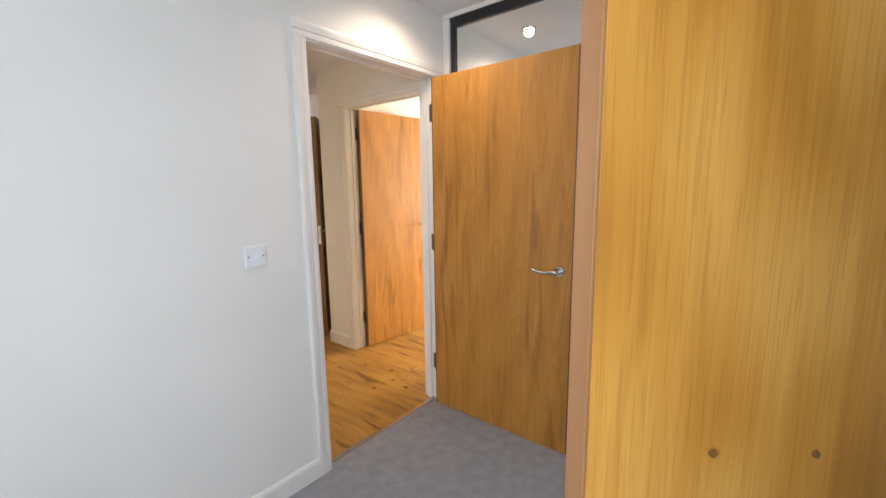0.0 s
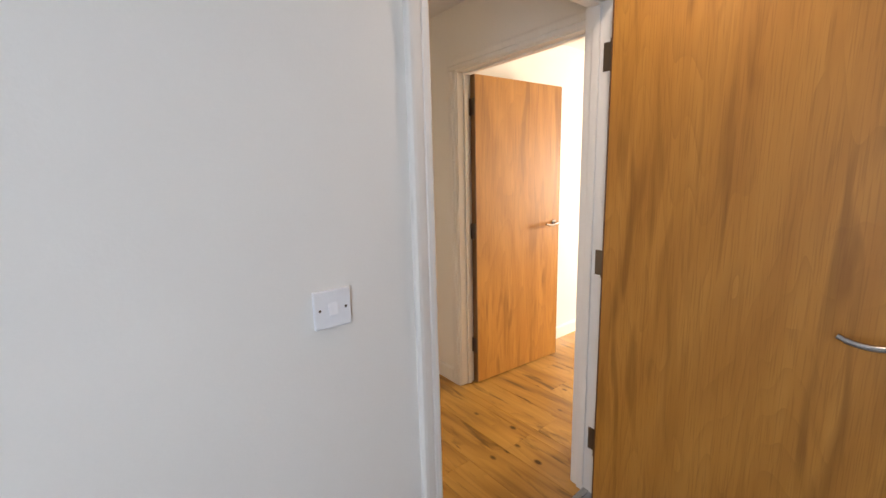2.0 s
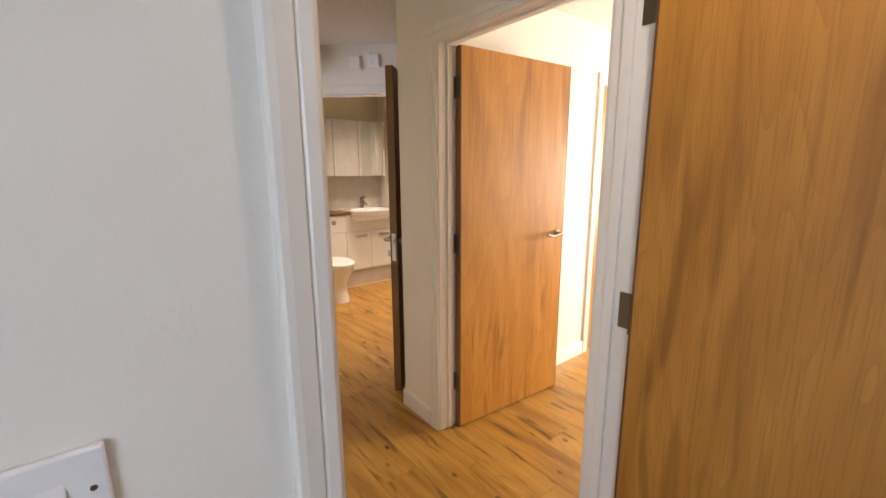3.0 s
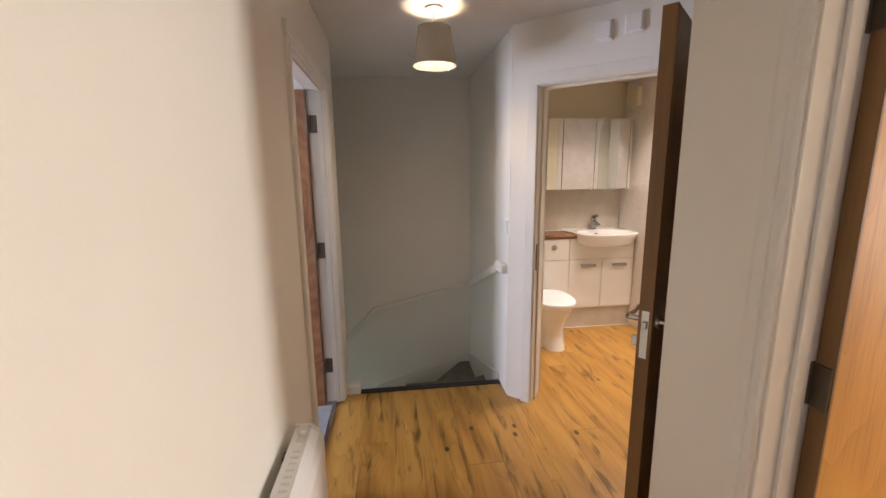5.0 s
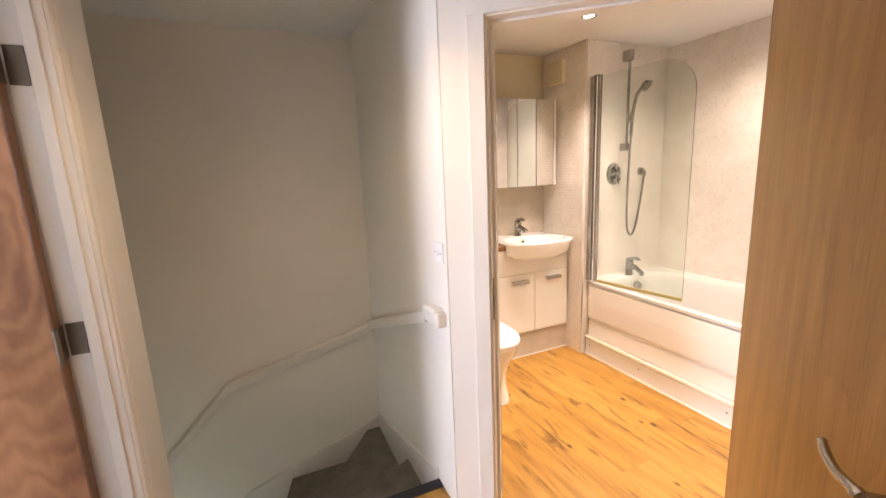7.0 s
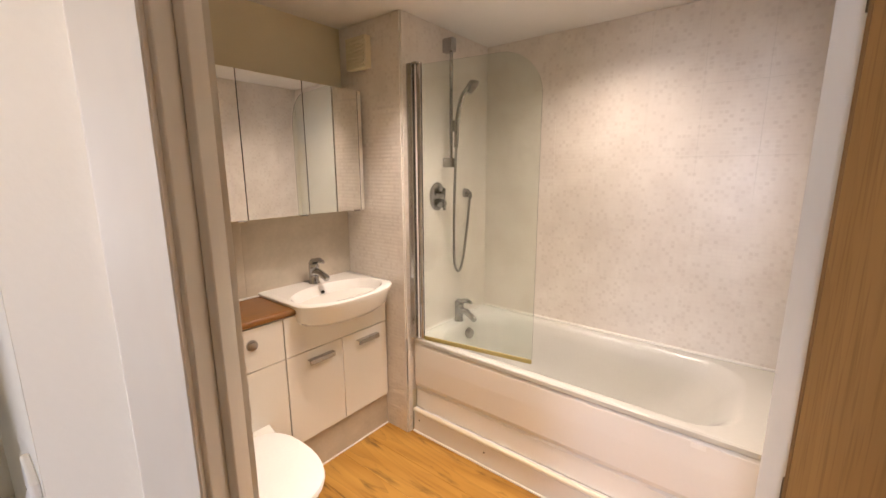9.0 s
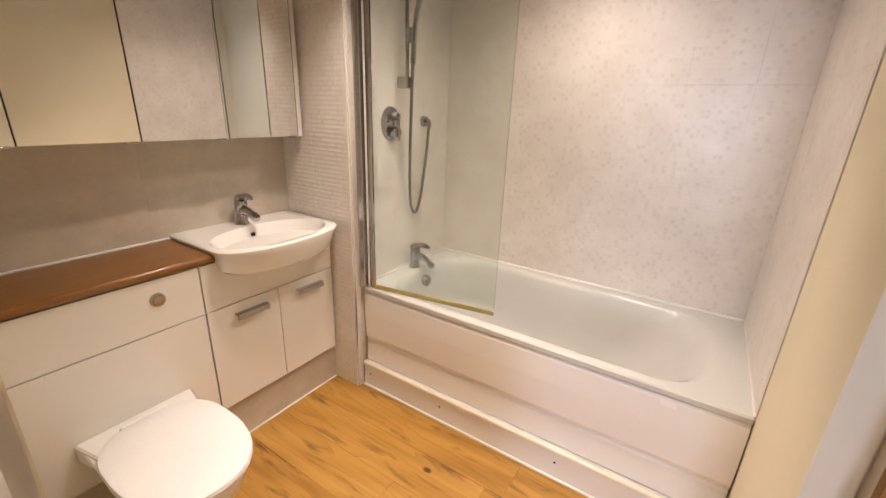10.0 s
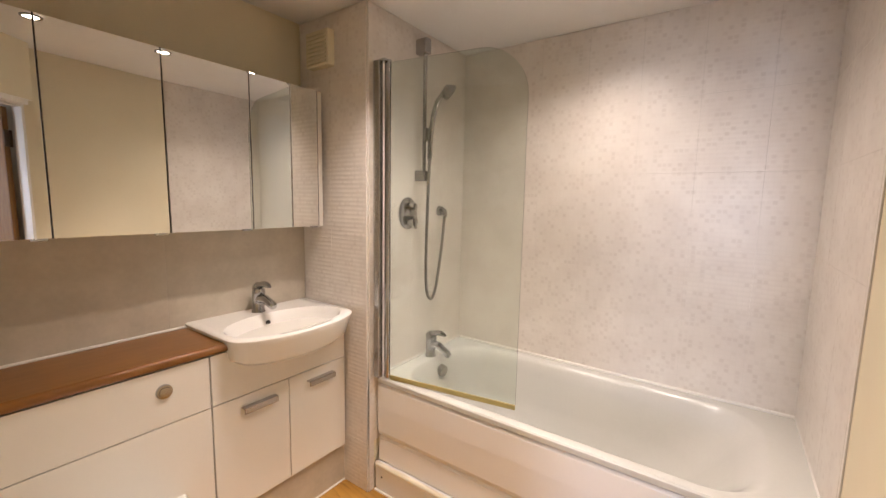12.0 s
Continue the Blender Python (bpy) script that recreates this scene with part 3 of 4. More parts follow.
def door_frame(name, o, u, v, width, depth, label, sides=(True, True), head=2.0, stop=None, flat=False, far_depth=None):
    """Lining and architraves round a doorway. o: floor corner of the clear opening on the near face; u along, v through the wall."""
    t = thing(name, o, label, "door frame", kind="structure")
    m = basis(o, u, v)
    part("jamb", box(-0.03, 0, -0.002, depth + 0.002, 0.0, head + 0.03, 0.002, m), GLOSS, t)
    part("jamb", box(width, width + 0.03, -0.002, (far_depth or depth) + 0.002, 0.0, head + 0.03, 0.002, m), GLOSS, t)
    part("head", box(0, width - (0.065 if far_depth else 0), -0.0015, depth + 0.0015, head, head + 0.03, 0.002, m), GLOSS, t)
    if far_depth:
        part("head", box(width - 0.065, width, -0.0015, far_depth + 0.0015, head, head + 0.03, 0.002, m), GLOSS, t)
    if stop is not None:
        for s0, s1, z0, z1 in ((0, 0.012, 0, head), (width - 0.012, width, 0, head), (0.012, width - 0.012, head - 0.012, head))[::2 if far_depth else 1]:
            s1 = min(s1, width - 0.07) if far_depth else s1
            part("door_stop", box(s0, s1, stop, stop + 0.03, z0 + 0.002, z1, 0.002, m), GLOSS, t)
    prof = [(0.0, 0.0), (0.0, 0.010), (0.006, 0.014), (0.022, 0.014), (0.026, 0.011), (0.030, 0.016), (0.052, 0.019), (ARW - 0.004, 0.018), (ARW, 0.012), (ARW, 0.0)]
    if flat:
        prof = [(0.0, 0.0), (0.0, 0.012), (0.002, 0.014), (0.060, 0.014), (0.0625, 0.012), (0.0625, 0.0)]
    for k, on in enumerate(sides):
        if not on:
            continue
        face, sg = (0.0, -1) if k == 0 else (depth, 1)
        for s, way in ((-0.006, -1), (width + 0.006, 1)):
            bm = rings([[(s + way * a, face + sg * b, z) for a, b in prof] for z in (0.0, head + 0.006)])
            bm.transform(m)
            part("architrave", bm, GLOSS, t)
        bm = rings([[(s, face + sg * b, head + 0.006 + a) for a, b in prof] for s in (-0.006 - ARW, width + 0.006 + ARW)])
        bm.transform(m)
        part("architrave", bm, GLOSS, t)
    return t


def lever(t, m, u, w, z, hinge_way, dark=STEEL):
    """A lever handle on a round rose; w: the face's place, its sign the way out; hinge_way: the way the lever points."""
    face, out = w
    o = lambda a, b, c: m @ Vector((a, b, c))
    rose = part("door_handle", cyl(o(u, face, z), o(u, face + out * 0.009, z), 0.026, 0.025, 28), dark, t, "satin steel lever handle", True)
    bm = cyl(o(u, face + out * 0.009, z), o(u, face + out * 0.045, z), 0.010, 0.010, 16)
    pts = curve_points([o(u, face + out * 0.047, z), o(u + hinge_way * 0.02, face + out * 0.052, z + 0.002), o(u + hinge_way * 0.06, face + out * 0.052, z - 0.006),
                        o(u + hinge_way * 0.10, face + out * 0.050, z - 0.004), o(u + hinge_way * 0.128, face + out * 0.047, z + 0.006)], 6)
    tube(pts, [0.011] * 4 + [0.0085] * (len(pts) - 8) + [0.0075] * 4, 12, bm)
    part("lever", bm, dark, rose, "", True)


def door(name, hinge, u, v, width, label, faces=(OAK, OAK), edge=OAK_EDGE, height=1.985, levers=(1, 1), handle_z=1.0, hinges=(0.26, 1.035, 1.80), hinge_side=0,
         latch=True):
    """A flush door leaf. hinge: its hinge corner on the floor; u: the way to its free edge; v: the way of its thickness."""
    T = 0.044
    m = basis((*hinge, 0.008), u, v)
    t = thing(name, (*hinge, 0.008), label, "door", kind="structure")
    core = part("leaf", box(0.006, width - 0.006, 0.0006, T - 0.0006, 0, height, 0.001, m), faces[0], t)
    part("lipping", box(0, 0.006, 0, T, 0, height, 0.0012, m), edge, t, "darker wooden edge strip")
    part("lipping", box(width - 0.006, width, 0, T, 0, height, 0.0012, m), edge, t, "darker wooden edge strip")
    if faces[1] is not faces[0]:
        part("face_panel", box(0.006, width - 0.006, T - 0.0006, T + 0.0004, 0, height, 0, m), faces[1], t)
    for on, w in zip(levers, ((0.0, -1), (T, 1))):
        if on:
            lever(t, m, width - 0.062, w, handle_z, -1)
            if on == 2:
                turn = part("thumb_turn", cyl(m @ Vector((width - 0.062, w[0], handle_z - 0.085)), m @ Vector((width - 0.062, w[0] + w[1] * 0.010, handle_z - 0.085)), 0.023, seg=24),
                            STEEL, t, "satin steel bathroom thumb turn", True)
                part("turn_bar", box(width - 0.067, width - 0.057, w[0] + w[1] * 0.010, w[0] + w[1] * 0.032, handle_z - 0.105, handle_z - 0.065, 0.003, m), STEEL, turn)
    if latch:
        lp = part("latch_plate", box(width - 0.001, width + 0.0015, 0.010, 0.034, handle_z - 0.12, handle_z + 0.05, 0.0007, m), STEEL, t, "satin steel latch plate")
        part("latch_bolt", box(width + 0.0015, width + 0.012, 0.015, 0.029, handle_z - 0.012, handle_z + 0.012, 0.002, m), STEEL, lp)
    y = -0.006 if hinge_side == 0 else T + 0.006
    for z in hinges:
        h = part("hinge", cyl(m @ Vector((-0.004, y, z - 0.05)), m @ Vector((-0.004, y, z + 0.05)), 0.0075, seg=14), BRONZE, t, "dark steel butt hinge", True)
        part("hinge_leaf", box(-0.0045, -0.0015, min(y, 0.002), max(y, T - 0.002), z - 0.05, z + 0.05, 0.0006, m), BRONZE, h)
    return t

# ---- doorways and doors ----
door_frame("door_frame_1", (1.685, 0, 0), (1, 0), (0, 1), 0.83, 0.11, "white gloss door frame between bedroom and landing", stop=0.05)
door_frame("door_frame_2", (2.715, 0.235, 0), (0, 1), (1, 0), 0.857, 0.10, "white moulded door frame to the living room", stop=0.046)
door_frame("door_frame_3", (1.53, 2.10, 0), (0, 1), (-1, 0), 0.85, 0.10, "cream moulded door frame to the side room", stop=0.02)
_o = DC + DIAG * 0.172
door_frame("door_frame_4", (_o.x, _o.y, 0), DIAG, DN, 0.865, 0.14, "white door frame of the bathroom in the slanting wall", stop=0.048, flat=True, sides=(True, False), far_depth=0.045)
door_frame("door_frame_5", (4.25, 1.17, 0), (1, 0), (0, 1), 0.80, 0.274, "white door frame of a closed living room door", sides=(True, False))
door("door_1", (2.475, -0.014), (0.012, -1), (1, 0.012), 0.862, "open golden oak veneer bedroom door with steel lever", hinge_side=1, handle_z=0.957)
door("door_2", (2.814, 1.046), (1, -0.078), (0.078, 1), 0.785, "open golden oak veneer living room door", handle_z=1.03, edge=MID_EDGE, hinge_side=1)
door("door_3", (1.425, 2.898), (-1, 0), (0, 1), 0.80, "open reddish swirled plywood veneer side room door", faces=(PLY, PLY), edge=OAK_EDGE, handle_z=1.0)
door("door_4", (3.404, 2.167), (-0.7317, -0.6825), (-0.6825, 0.7317), 0.88, "open oak veneer bathroom door with lever and thumb turn", levers=(1, 2), handle_z=0.985, faces=(OAK_SHADED, OAK_SHADED), edge=MID_EDGE)
door("door_5", (4.26, 1.20), (1, 0), (0, 1), 0.78, "closed golden oak veneer living room door", handle_z=1.0, latch=False)
door_frame("door_frame_6", (0.97, -1.90, 0), (1, 0), (0, -1), 0.785, 0.10, "white door frame of the bedroom closet")
door("door_6", (1.742, -1.888), (-0.8, 0.6), (0.6, 0.8), 0.760, "golden oak veneer closet door standing ajar", levers=(0, 0), hinge_side=1, faces=(OAK_PLAIN, OAK_PLAIN), edge=LIGHT_EDGE, latch=False)
for x, y, z in ((1.309, -1.563, 0.99), (1.475, -1.688, 0.95)):
    solo("screw_hole", cyl((x - 0.004, y + 0.002, z), (x - 0.0075, y - 0.0015, z), 0.006, seg=12), WOOD_PLUG, "small brown filled screw hole in the closet door", "screw hole", group="closet door holes", at=(x, y, z))
for z in (0.268, 1.043, 1.808):
    solo("jamb_hinge_plate", box(2.512, 2.5155, 0.002, 0.036, z - 0.05, z + 0.05, 0.001), BRONZE, "dark steel hinge plate let into the white jamb", "hinge", group="jamb hinge plates", at=(2.514, 0.019, z))
for z in (0.268, 1.043, 1.808):
    solo("jamb_hinge_plate", box(1.432, 1.476, 2.9455, 2.9485, z - 0.05, z + 0.05, 0.001), BRONZE, "dark steel hinge plate let into the cream jamb", "hinge", group="jamb hinge plates", at=(1.454, 2.947, z))
_s = thing("strike_plate", (_o.x, _o.y, 0.93), "steel strike plate in the bathroom door jamb", "strike plate")
_m = basis((_o.x, _o.y, 0), DIAG, DN)
part("plate", box(0.0, 0.0015, 0.012, 0.036, 0.90, 1.07, 0.0006, _m), BRONZE, _s)
part("latch_hole", box(0.0015, 0.002, 0.018, 0.030, 0.965, 1.005, 0, _m), DARK, _s)


def board(p0, p1, side, label, h=0.10):
    """A skirting board from p0 to p1 that stands off the wall by its thickness on the given side."""
    d = Vector(p1) - Vector(p0)
    m = basis((*p0, 0), d, side)
    prof = [(0.0, 0.0), (0.016, 0.0), (0.016, h - 0.014), (0.013, h - 0.005), (0.007, h), (0.0, h)]
    bm = rings([[(s, v, z) for v, z in prof] for s in (0, d.length)])
    bm.transform(m)
    return solo("baseboard", bm, GLOSS, label, "skirting", "structure")


board((-0.3, 0), (1.612, 0), (0, -1), "white skirting board along the bedroom carpet")
board((-0.3, -2.149), (-0.3, -0.017), (1, 0), "white skirting board of the bedroom")
board((2.715, 1.445), (2.715, 1.168), (-1, 0), "cream skirting board beside the door frame")
board((1.53, 0.11), (1.53, 2.027), (1, 0), "cream painted skirting board along the landing")
board((2.816, 1.17), (4.17, 1.17), (0, -1), "white skirting board behind the open door")
board((5.13, 1.17), (6.5, 1.17), (0, -1), "white skirting board in the living room")
board((6.5, -1.8), (6.5, 1.154), (-1, 0), "white skirting board under the living room window")

# ---- bedroom things ----


def switch(at, u, n, label, size=0.086):
    m = basis(at, u, n)
    t = thing("light_switch", at, label, "light switch")
    part("plate", box(-size / 2, size / 2, 0, 0.0095, -size / 2, size / 2, 0.003, m), PLASTIC, t)
    part("rocker", box(-0.011, 0.011, 0.009, 0.0125, -0.016, 0.016, 0.002, m @ pose(0, 0, 0, 13, 0, 0)), PLASTIC, t)
    for s in (-0.030, 0.030):
        part("screw", cyl(m @ Vector((s, 0.0088, 0)), m @ Vector((s, 0.0098, 0)), 0.0032, seg=12), BRONZE, t, "small dark screw head")


switch((1.392, 0, 1.116), (1, 0), (0, -1), "white plastic single light switch on the bedroom wall")
switch((2.645, 2.952, 1.16), (0, 1), (-1, 0), "white plastic light switch at the stair head")

ward = thing("fitted_wardrobe", (2.70, -0.9, 0), "fitted wardrobe with black-framed sliding mirror doors", "wardrobe")
part("plinth", box(2.61, 3.345, -1.898, -0.002, 0.006, 0.05), GLOSS, ward)
part("fascia", box(2.60, 2.63, -1.898, -0.002, 2.335, H - 0.001), GLOSS, ward)
part("side_liner", box(2.60, 2.71, -0.05, -0.002, 0.05, 2.335, 0.003), GLOSS, ward, "white painted liner")
part("track", box(2.61, 2.71, -1.898, -0.05, 2.315, 2.335), BLACK, ward)
for i, (y1, y0) in enumerate(((-0.052, -1.40), (-1.36, -1.895))):
    x0 = 2.61 + 0.035 * (i % 2)
    dd = part("sliding_door", box(x0 + 0.012, x0 + 0.018, y0 + 0.03, y1 - 0.03, 0.08, 2.285), MIRROR, ward, "full-height mirror panel")
    for a, b, c, e in ((y0, y0 + 0.034, 0.05, 2.315), (y1 - 0.034, y1, 0.05, 2.315), (y0 + 0.034, y1 - 0.034, 0.05, 0.085), (y0 + 0.034, y1 - 0.034, 2.28, 2.315)):
        part("frame_rail", box(x0, x0 + 0.028, a, b, c, e, 0.003), BLACK, dd, "black metal frame rail")


def downlight(x, y, label):
    t = thing("downlight", (x, y, H), label, "ceiling light", "recessed ceiling downlights")
    k = 28
    loop = lambda r, z: [(x + r * math.cos(2 * math.pi * i / k), y + r * math.sin(2 * math.pi * i / k), z) for i in range(k)]
    part("bezel", rings([loop(0.045, H - 0.0005), loop(0.044, H - 0.006), loop(0.036, H - 0.008), loop(0.030, H - 0.003)], cap0=False, cap1=False), CHROME, t, "chrome ring", True)
    part("lamp_face", cyl((x, y, H - 0.004), (x, y, H - 0.001), 0.031, seg=24), DOWN_GLOW, t, "lit lamp face")


downlight(2.13, -0.29, "lit recessed downlight with chrome ring in the bedroom")
# includes the added fitting over the bath
for x, y in DOWN:
    downlight(x, y, "lit recessed downlight with chrome ring over the bathroom")

# ---- landing things ----
heat = thing("panel_heater", (1.60, 1.47, 0.19), "white electric panel heater fixed to the landing wall", "heater")
prof = [(1.560, 0.20), (1.640, 0.22), (1.648, 0.26), (1.648, 0.60), (1.636, 0.645), (1.612, 0.668), (1.560, 0.670)]
part("casing", rings([[(x, y, z) for x, z in prof] for y in (1.28, 1.66)]), PLASTIC, heat)
part("end_cap", rings([[(1.556 + (x - 1.56) * 1.03, y, 0.43 + (z - 0.43) * 1.02) for x, z in prof] for y in (1.268, 1.282)]), PLASTIC, heat)
part("end_cap", rings([[(1.556 + (x - 1.56) * 1.03, y, 0.43 + (z - 0.43) * 1.02) for x, z in prof] for y in (1.658, 1.672)]), PLASTIC, heat)
part("bracket", box(1.531, 1.560, 1.33, 1.37, 0.25, 0.62, 0.003), BRONZE, heat)
part("bracket", box(1.531, 1.560, 1.57, 1.61, 0.25, 0.62, 0.003), BRONZE, heat)
part("control_panel", box(1.578, 1.604, 1.575, 1.612, 0.668, 0.6715, 0.001), GREYP, heat, "small grey control panel")
for i in range(9):
    part("grille_slot", box(1.578, 1.602, 1.31 + i * 0.027, 1.320 + i * 0.027, 0.6690, 0.6705), GREYP, heat)
part("thermostat_dial", cyl((1.59, 1.63, 0.669), (1.59, 1.63, 0.684), 0.017, 0.015, 20), PLASTIC, heat)

lx, ly = LAMP_XY
pend = thing("pendant_lamp", (lx, ly, H), "pendant lamp with tapered grey fabric shade, lit", "ceiling lamp")
k = 40
circ = lambda r, z: [(lx + r * math.cos(2 * math.pi * i / k), ly + r * math.sin(2 * math.pi * i / k), z) for i in range(k)]
part("ceiling_rose", rings([circ(0.05, H - 0.0005), circ(0.049, H - 0.012), circ(0.03, H - 0.026), circ(0.008, H - 0.03)]), PLASTIC, pend, "white plastic ceiling rose", True)
part("flex", tube([(lx, ly, H - 0.028), (lx, ly, 2.24)], 0.004, 8), PLASTIC, pend)
ZB, ZT = 2.072, 2.262
RB, RT = 0.116, 0.086
part("shade", rings([circ(RB, ZB), circ(RT, ZT), circ(RT - 0.002, ZT), circ(RB - 0.002, ZB)], cap0=False, cap1=False), CLOTH, pend, "tapered grey fabric shade", True)
for r, z in ((RB - 0.001, ZB), (RT - 0.001, ZT)):
    bm = tube([(lx + r * math.cos(a), ly + r * math.sin(a), z) for a in [2 * math.pi * i / 40 for i in range(41)]], 0.0022, 6)
    part("shade_ring", bm, STEEL, pend)
for a in (0.3, 2.4, 4.5):
    bm = tube([(lx + 0.02 * math.cos(a), ly + 0.02 * math.sin(a), ZT - 0.028), (lx + (RT - 0.001) * math.cos(a), ly + (RT - 0.001) * math.sin(a), ZT)], 0.002, 6)
    part("shade_spoke", bm, STEEL, pend)
part("lamp_holder", rings([circ(0.012, 2.255), circ(0.018, 2.245), circ(0.018, 2.20), circ(0.014, 2.195)]), PLASTIC, pend, "", True)
bulb = part("bulb", rings([circ(0.012, 2.195), circ(0.020, 2.182), circ(0.029, 2.160), circ(0.029, 2.145), circ(0.020, 2.125), circ(0.006, 2.117)]), BULB, pend, "lit bulb", True)
bulb.visible_shadow = False

for i, (x, y, z) in enumerate(((3.033, 2.533, 2.227), (3.143, 2.437, 2.241))):
    m = basis((x, y, z), DIAG, -DN)
    t = thing("alarm_box", (x, y, z), "small white plastic alarm box above the bathroom door", "alarm", "alarm boxes over the door")
    part("base", box(-0.045, 0.045, -0.02, 0.012, -0.05, 0.05, 0.003, m), PLASTIC, t)
    part("cover", box(-0.040, 0.040, 0.012, 0.030, -0.045, 0.045, 0.007, m), PLASTIC, t)

# stairs: winders round a corner, then a flight going down
P = Vector((1.66, 3.10))
X1, Y1, RISE = 2.645, 4.24, 0.19


def edge_at(deg):
    a = radians(deg)
    c, s = math.cos(a), math.sin(a)
    k = min((X1 - P.x) / c if c > 1e-6 else 1e9, (Y1 - P.y) / s if s > 1e-6 else 1e9)
    return (P.x + c * k, P.y + s * k)


stairs = thing("staircase", (2.1, 3.06, -2.0), "dark carpeted winding staircase going down from the landing", "stairs", kind="structure")
ANG = [-3.5, 24, 52, 74, 92]
for i in range(4):
    a0, a1 = ANG[i] - 2.0, ANG[i + 1]
    z = -0.19 - 0.205 * i
    poly = [tuple(P)] + [edge_at(a0)] + ([(X1, Y1)] if a0 < 49.1 < a1 else []) + [edge_at(a1)]
    if i == 0:
        poly = [(1.66, 3.06), (X1, 3.06), edge_at(a1), tuple(P)]
    part("winder_step", prism(poly, z - RISE - 0.02, z), STAIR_CARPET, stairs, "dark grey carpeted winder")
for i in range(6):
    z = -0.19 - 0.205 * 3 - RISE * (1 + i)
    part("step", box(P.x - 0.24 * (i + 1), P.x - 0.24 * i + 0.02, 3.12, Y1, z - RISE, z, 0.008), STAIR_CARPET, stairs, "dark grey carpeted step")
part("riser_board", box(1.64, X1, 3.066, 3.078, -0.2, -0.017), STAIR_CARPET, stairs)
part("nosing", box(1.64, X1, 3.028, 3.086, -0.016, 0.007, 0.006), NOSING, stairs, "black rubber stair nosing")
part("newel_block", box(1.531, 1.64, 3.03, 3.12, -0.5, 0.055, 0.006), GLOSS, stairs, "cream painted newel stub")
sk = bmesh.new()
for lo in ([(2.627, 3.088, 0.060), (2.627, 4.222, -0.300)],):
    (xa, ya, za), (xb, yb, zb) = lo
    rings([[(x, ya, za), (x, yb, zb), (x, yb, zb - 0.4), (x, ya, za - 0.4)] for x in (2.627, 2.6445)], sk)
part("string_board", sk, GLOSS, stairs, "cream painted stair string")
sk = rings([[(2.627, y, -0.320), (1.71, y, -0.60), (1.0, y, -1.18), (1.0, y, -1.5), (1.71, y, -0.95), (2.627, y, -0.7)] for y in (4.222, 4.2395)])
part("string_board", sk, GLOSS, stairs, "cream painted stair string")

rail = thing("handrail", (2.6, 4.2, 0.4), "cream painted wooden handrail fixed round the stairwell walls", "handrail")


def rail_bar(a, b, side):
    a, b, s = Vector(a), Vector(b), Vector((*side, 0))
    up = Vector((0, 0, 1))
    lp = lambda p: [p + s * 0.0 + up * -0.032, p + s * 0.042 - up * 0.032, p + s * 0.046 + up * 0.02, p + s * 0.036 + up * 0.032, p + up * 0.032]
    return rings([lp(a), lp(b)])


part("rail", rail_bar((2.643, 3.05, 0.868), (2.643, 4.238, 0.415), (-1, 0)), GLOSS, rail)
part("rail", rail_bar((2.643, 4.238, 0.415), (1.677, 4.238, 0.19), (0, -1)), GLOSS, rail)
part("rail", rail_bar((1.677, 4.238, 0.19), (0.9, 4.238, -0.62), (0, -1)), GLOSS, rail)
part("rail_end", rail_bar((2.643, 2.935, 0.890), (2.643, 3.062, 0.882), (-1, 0)), GLOSS, rail, "level white rail end")
part("rail_bracket", box(2.600, 2.644, 2.905, 2.945, 0.850, 0.915, 0.010), GLOSS, rail, "white rounded rail return")

# ---- bathroom things ----
WALL_Y, FR = 4.30, 3.99          # wall behind the units, front of the units


def handle_bar(x0, x1, z, parent):
    bm = box(x0, x1, FR - 0.046, FR - 0.040, z - 0.013, z + 0.013, 0.003)
    box(x0, x1, FR - 0.042, FR - 0.018, z + 0.007, z + 0.013, 0.002, bm=bm)
    return part("handle", bm, STEEL, parent, "satin steel bar handle")


wcu = thing("toilet_unit", (3.15, 4.15, 0.2), "white laminate back-to-wall toilet unit with flush button", "cabinet")
part("carcass", box(2.887, 3.553, FR, WALL_Y - 0.002, 0.20, 0.892), CABINET, wcu)
part("access_panel", box(2.889, 3.551, FR - 0.018, FR - 0.001, 0.690, 0.888, 0.0015), CABINET, wcu)
part("front_panel", box(2.889, 3.551, FR - 0.018, FR - 0.001, 0.215, 0.686, 0.0015), CABINET, wcu)
fl = part("flush_button", cyl((3.40, FR - 0.018, 0.812), (3.40, FR - 0.026, 0.812), 0.026, 0.024, 28), CHROME, wcu, "round chrome flush button", True)
part("button_half", cyl((3.40, FR - 0.026, 0.812), (3.40, FR - 0.0285, 0.812), 0.018, 0.017, 24), CHROME, fl, "", True)

van = thing("vanity_unit", (3.88, 4.15, 0.2), "white laminate vanity unit with two handled doors", "cabinet")
part("carcass", box(3.555, 4.205, FR, WALL_Y - 0.002, 0.20, 0.892), CABINET, van)
part("fascia", box(3.557, 4.203, FR - 0.018, FR - 0.001, 0.690, 0.888, 0.0015), CABINET, van)
for x0, x1, h0, h1 in ((3.557, 3.881, 3.665, 3.815), (3.885, 4.203, 3.975, 4.125)):
    dr = part("door", box(x0, x1, FR - 0.018, FR - 0.001, 0.215, 0.686, 0.0015), CABINET, van)
    handle_bar(h0, h1, 0.630, dr)
solo("plinth", box(2.887, 4.215, FR + 0.004, FR + 0.022, 0.0005, 0.205, 0.001), STONE, "stone coloured plinth under the bathroom units", "plinth", at=(3.5, FR, 0))
solo("sealant_bead", cyl((2.888, FR + 0.001, 0.003), (4.215, FR + 0.001, 0.003), 0.005, seg=8), SEAL, "white sealant along the plinth", "sealant", kind="structure")

# basin
CX, HW = 3.905, 0.30


